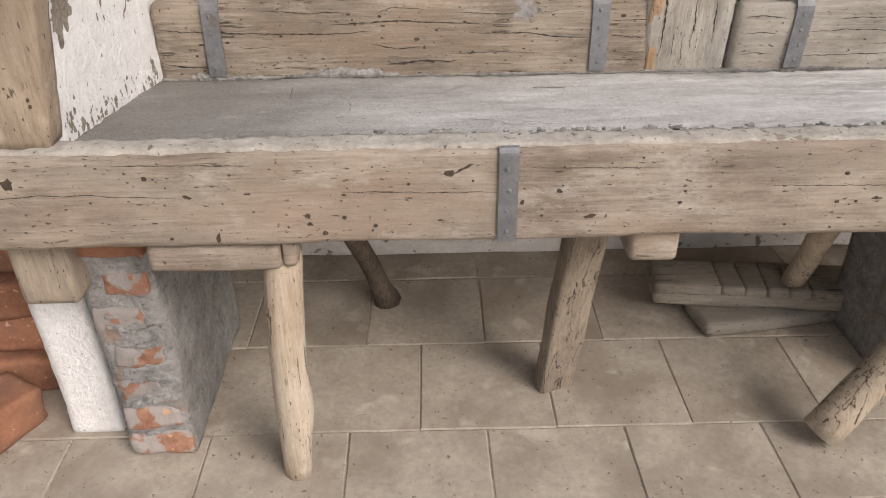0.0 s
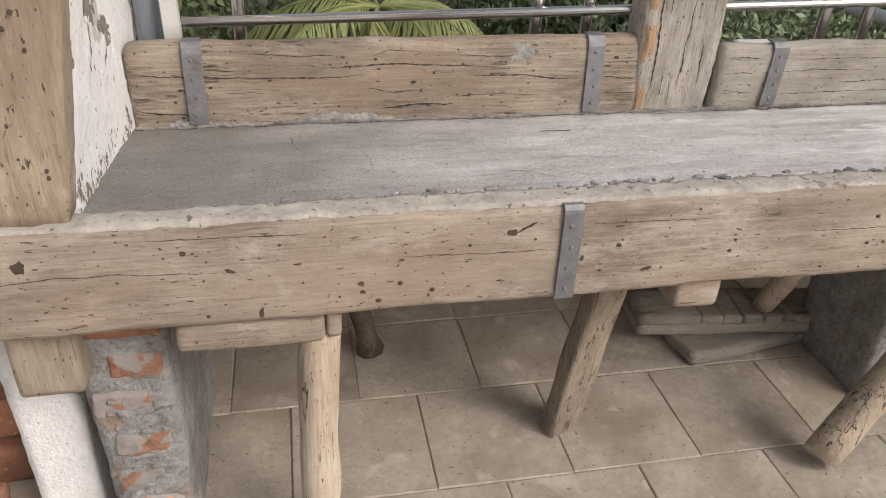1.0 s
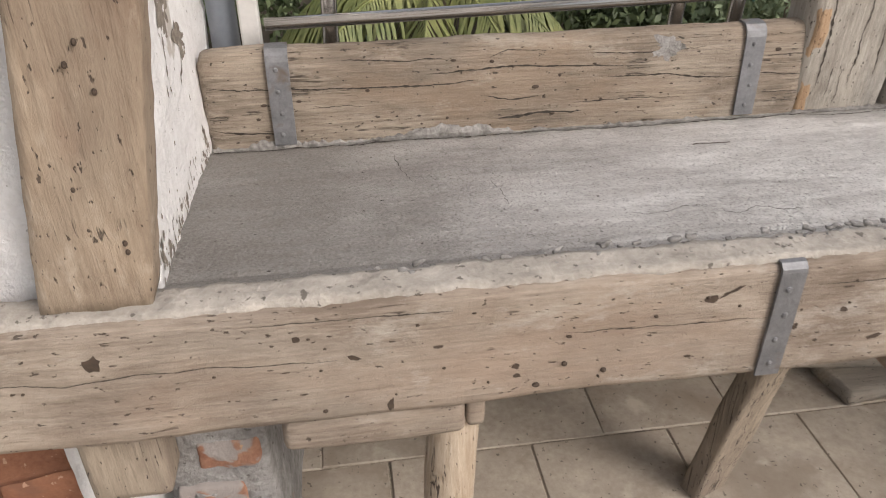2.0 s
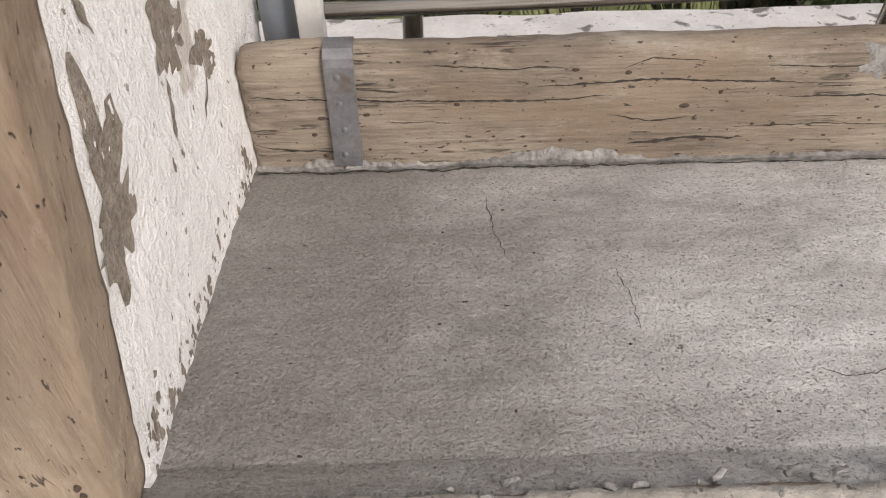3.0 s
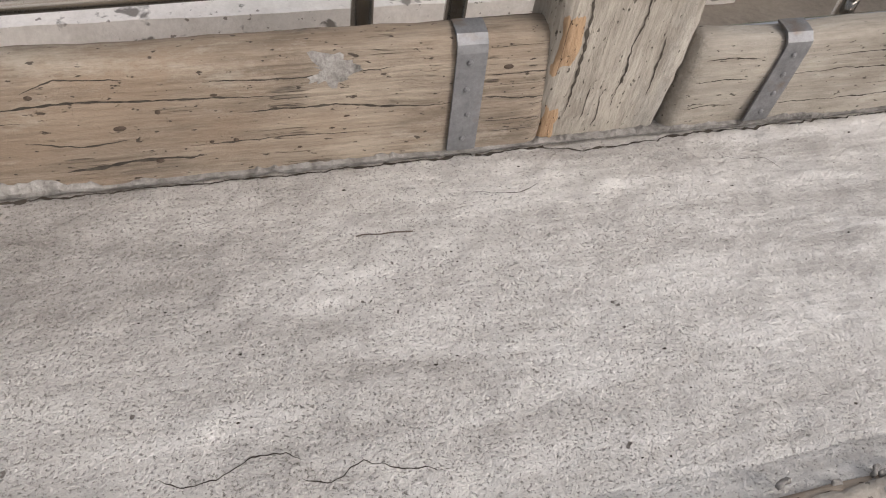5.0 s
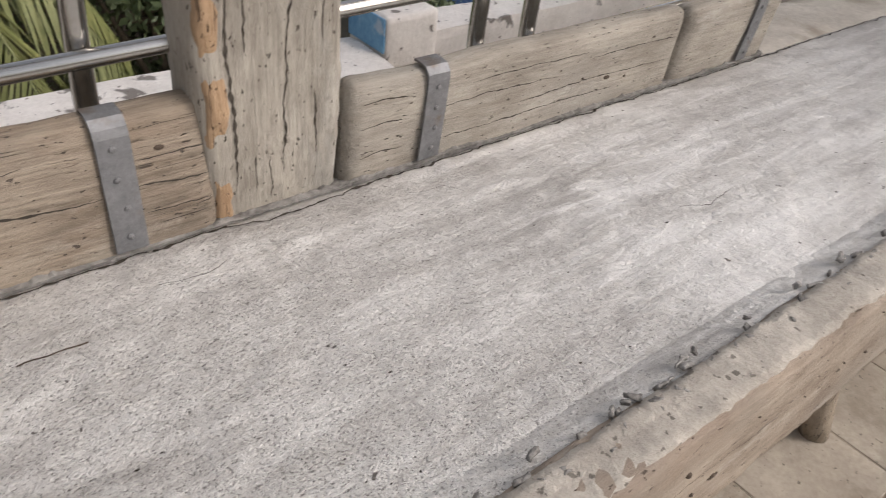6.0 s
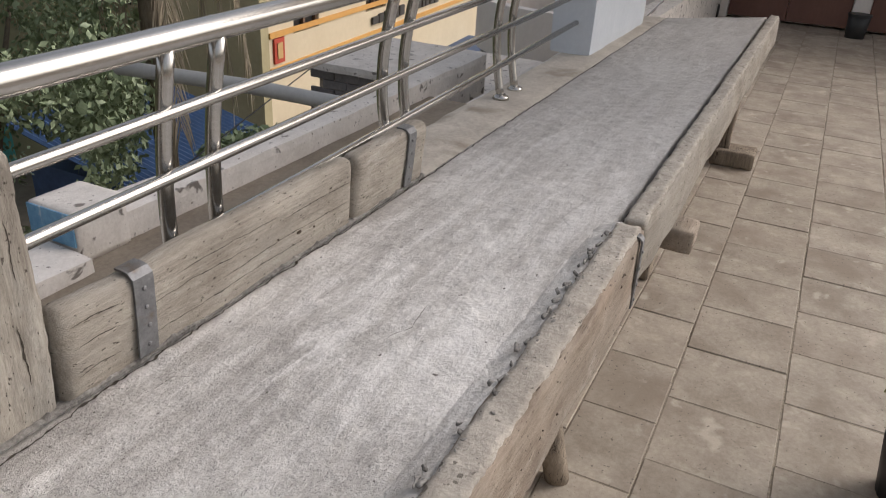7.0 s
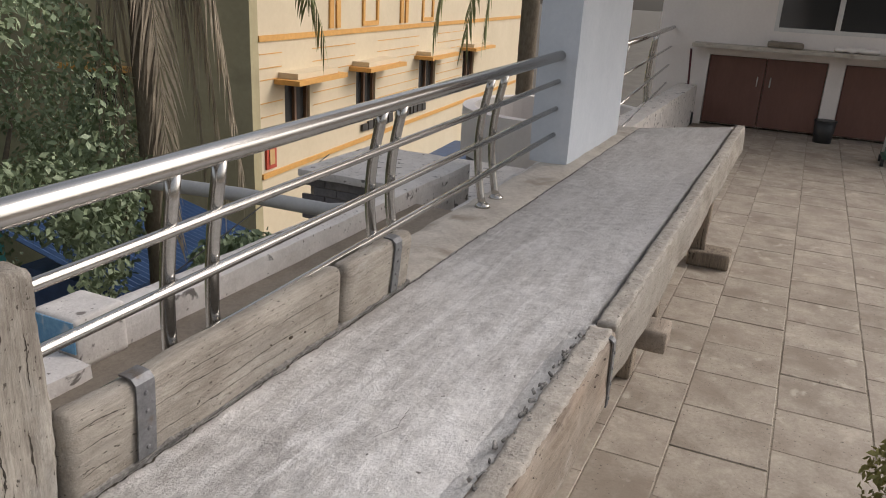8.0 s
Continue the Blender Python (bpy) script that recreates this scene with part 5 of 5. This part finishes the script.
shrub2 = tagged(mesh_ob("shrub", leaf_cloud(2200, (6.3, 7.2, -1.1), (0.35, 0.35, 0.45), 0.10, 22), LEAF), "small round shrub against the side wall", "shrub")


def frond(bm, start, out, length, sag, seed, leaf_len=0.42, hang=0.8, width=0.016, reps=2):
    """A palm leaf: an arching rib with two ranks of narrow hanging leaflets."""
    rr = random.Random(seed)
    s = Vector(start)
    d = Vector(out).normalized()
    pts = []
    n = 34
    for i in range(n):
        f = i / (n - 1)
        pts.append(s + d * length * (f - 0.25 * f * f) + Vector((0, 0, -sag * f * f + 0.25 * length * f * (1 - f))))
    limb(pts[::3], [0.018 * (1 - 0.8 * i / 11) for i in range(len(pts[::3]))], 5, bm=bm)
    side = d.cross(Vector((0, 0, 1)))
    side = side.normalized() if side.length > 0.01 else Vector((1, 0, 0))
    for i in range(2, n - 1):
        f = i / (n - 1)
        for sg in (-1, 1):
            for rep in range(reps):
                p = pts[i].lerp(pts[i + 1], rep / reps)
                t = (pts[i + 1] - pts[i]).normalized()
                ll = leaf_len * (0.35 + math.sin(min(1.0, f * 1.15) * math.pi * 0.86)) * rr.uniform(0.75, 1.15)
                o = (side * sg * (1 - hang * 0.8) + t * 0.45 + Vector((rr.uniform(-0.12, 0.12), rr.uniform(-0.12, 0.12), -hang))).normalized()
                w = t.cross(o).cross(o).normalized() * width
                q = p + o * ll * 0.55
                e = p + (o + Vector((0, 0, -0.25 * hang))).normalized() * ll
                bm.faces.new([bm.verts.new(v) for v in (p - w * 0.5, p + w * 0.5, q + w, q - w)])
                a = bm.verts.new(q + w)
                b = bm.verts.new(q - w)
                bm.faces.new((b, a, bm.verts.new(e)))
    return bm


palm = tagged(empty("palm_tree", (5.95, 6.0, -6)), "tall palm with dry brown hanging fronds", "palm tree")
part("trunk", limb(along((5.75, 5.8, -6), (6.12, 6.2, 3.4), 22), [0.115 + 0.01 * (i % 2) for i in range(22)], 14, amp=0.01), BARK, palm, smooth=True)
for k, (o, ln, sag) in enumerate((((-0.7, 0.7, 0), 0.75, 3.9), ((0.7, -0.7, 0), 0.75, 3.7), ((0.75, -0.65, 0), 1.05, 4.0), ((0.6, -0.8, 0), 1.3, 3.8), ((-0.2, -0.6, 0), 0.5, 4.3), ((-0.5, 0.2, 0), 0.5, 4.2))):
    part("frond", frond(bmesh.new(), (6.1, 6.15, 3.1), o, ln, sag, 40 + k, leaf_len=0.74, hang=0.82, width=0.011, reps=3), FROND_DRY, palm, "dry brown hanging frond")
for k, (o, ln, sag) in enumerate((((1, -0.75, 0), 2.7, 2.4), ((1, -0.2, 0), 3.2, 2.0), ((0.8, 0.8, 0), 3.0, 2.2), ((-1, 0.3, 0), 3.0, 2.2))):
    part("frond", frond(bmesh.new(), (6.1, 6.15, 3.3), o, ln, sag, 60 + k, leaf_len=0.6, hang=0.7), FROND, palm, "green hanging frond")
palm2 = tagged(empty("palm_tree", (0.5, 6.6, -6)), "low green palm behind the railing", "palm tree")
part("trunk", limb(along((0.5, 6.8, -6), (0.45, 6.6, -0.35), 16), [0.16 + 0.012 * (i % 2) for i in range(16)], 12, amp=0.01), BARK, palm2, smooth=True)
for k in range(13):
    a = k * 2 * math.pi / 13 + 0.2
    part("frond", frond(bmesh.new(), (0.45, 6.6, -0.3), (math.cos(a), math.sin(a) * 0.7, 0), 2.2 + 0.3 * (k % 3), 1.2 + 0.35 * (k % 4), 80 + k, leaf_len=0.65, hang=0.6), FROND, palm2, "green arching frond")
palm3 = tagged(empty("palm_tree", (10.6, 4.9, -6)), "palm with fronds hanging before the yellow house", "palm tree")
part("trunk", limb(along((10.7, 3.45, -6), (11.0, 3.55, 4.2), 16), [0.13] * 16, 12, amp=0.01), BARK, palm3, smooth=True)
for k, (o, ln, sag) in enumerate((((-0.4, 1, 0), 1.9, 3.2), ((-0.8, 0.5, 0), 1.5, 3.2), ((-0.2, 0.6, 0), 0.9, 3.3), ((0.3, -1, 0), 1.4, 3.4))):
    part("frond", frond(bmesh.new(), (11.0, 3.55, 4.1), o, ln, sag, 100 + k, leaf_len=0.6, hang=0.85), FROND, palm3, "green hanging frond")
tagged(mesh_ob("wire", limb(along((0.9, 3.2, -0.9), (7.0, 4.4, -0.25), 8), [0.006] * 8, 6), BLACK), "thin black wire strung behind the outer wall", "wire")

# ---- floor tiles ----
def tile_mesh(w, d, seed):
    bm = bmesh.new()
    rr = random.Random(seed)
    bmesh.ops.create_cube(bm, size=1, matrix=Matrix.Diagonal((w, d, 0.03, 1)))
    for v in bm.verts:
        v.co.x += rr.uniform(-0.004, 0.002) * (1 if v.co.x > 0 else -1)
        v.co.y += rr.uniform(-0.004, 0.002) * (1 if v.co.y > 0 else -1)
    bmesh.ops.bevel(bm, geom=[e for e in bm.edges if all(v.co.z > 0 for v in e.verts)], offset=0.003, segments=1, affect='EDGES')
    me = bpy.data.meshes.new("tile")
    bm.to_mesh(me)
    bm.free()
    me.materials.append(TILE)
    return me


ROWS_Y = [1.02, 0.858, 0.512, 0.165, -0.080, -0.440, -0.805, -1.17, -1.54, -1.91, -2.28]
ROW_AT = (0.015, 0.015, -0.175, -0.005, 0.165, -0.02, 0.14, 0.03, 0.19, 0.0)
trng = random.Random(3)
_tiles = {}
for r, (ya, yb) in enumerate(zip(ROWS_Y, ROWS_Y[1:])):
    d = ya - yb - 0.003
    x = ROW_AT[r] - 0.3475 * 6
    while x < 10.75:
        w = 0.3475
        key = (r, w)
        if key not in _tiles:
            _tiles[key] = tile_mesh(w - 0.002, d, r * 10 + int(w * 100))
        o = new("tile", _tiles[key])
        o.parent = floor
        o.matrix_basis = pose(x + w / 2, (ya + yb) / 2, -0.0145 + trng.uniform(-0.0016, 0.0016), trng.uniform(-0.2, 0.2), trng.uniform(-0.2, 0.2), trng.uniform(-0.35, 0.35))
        x += w
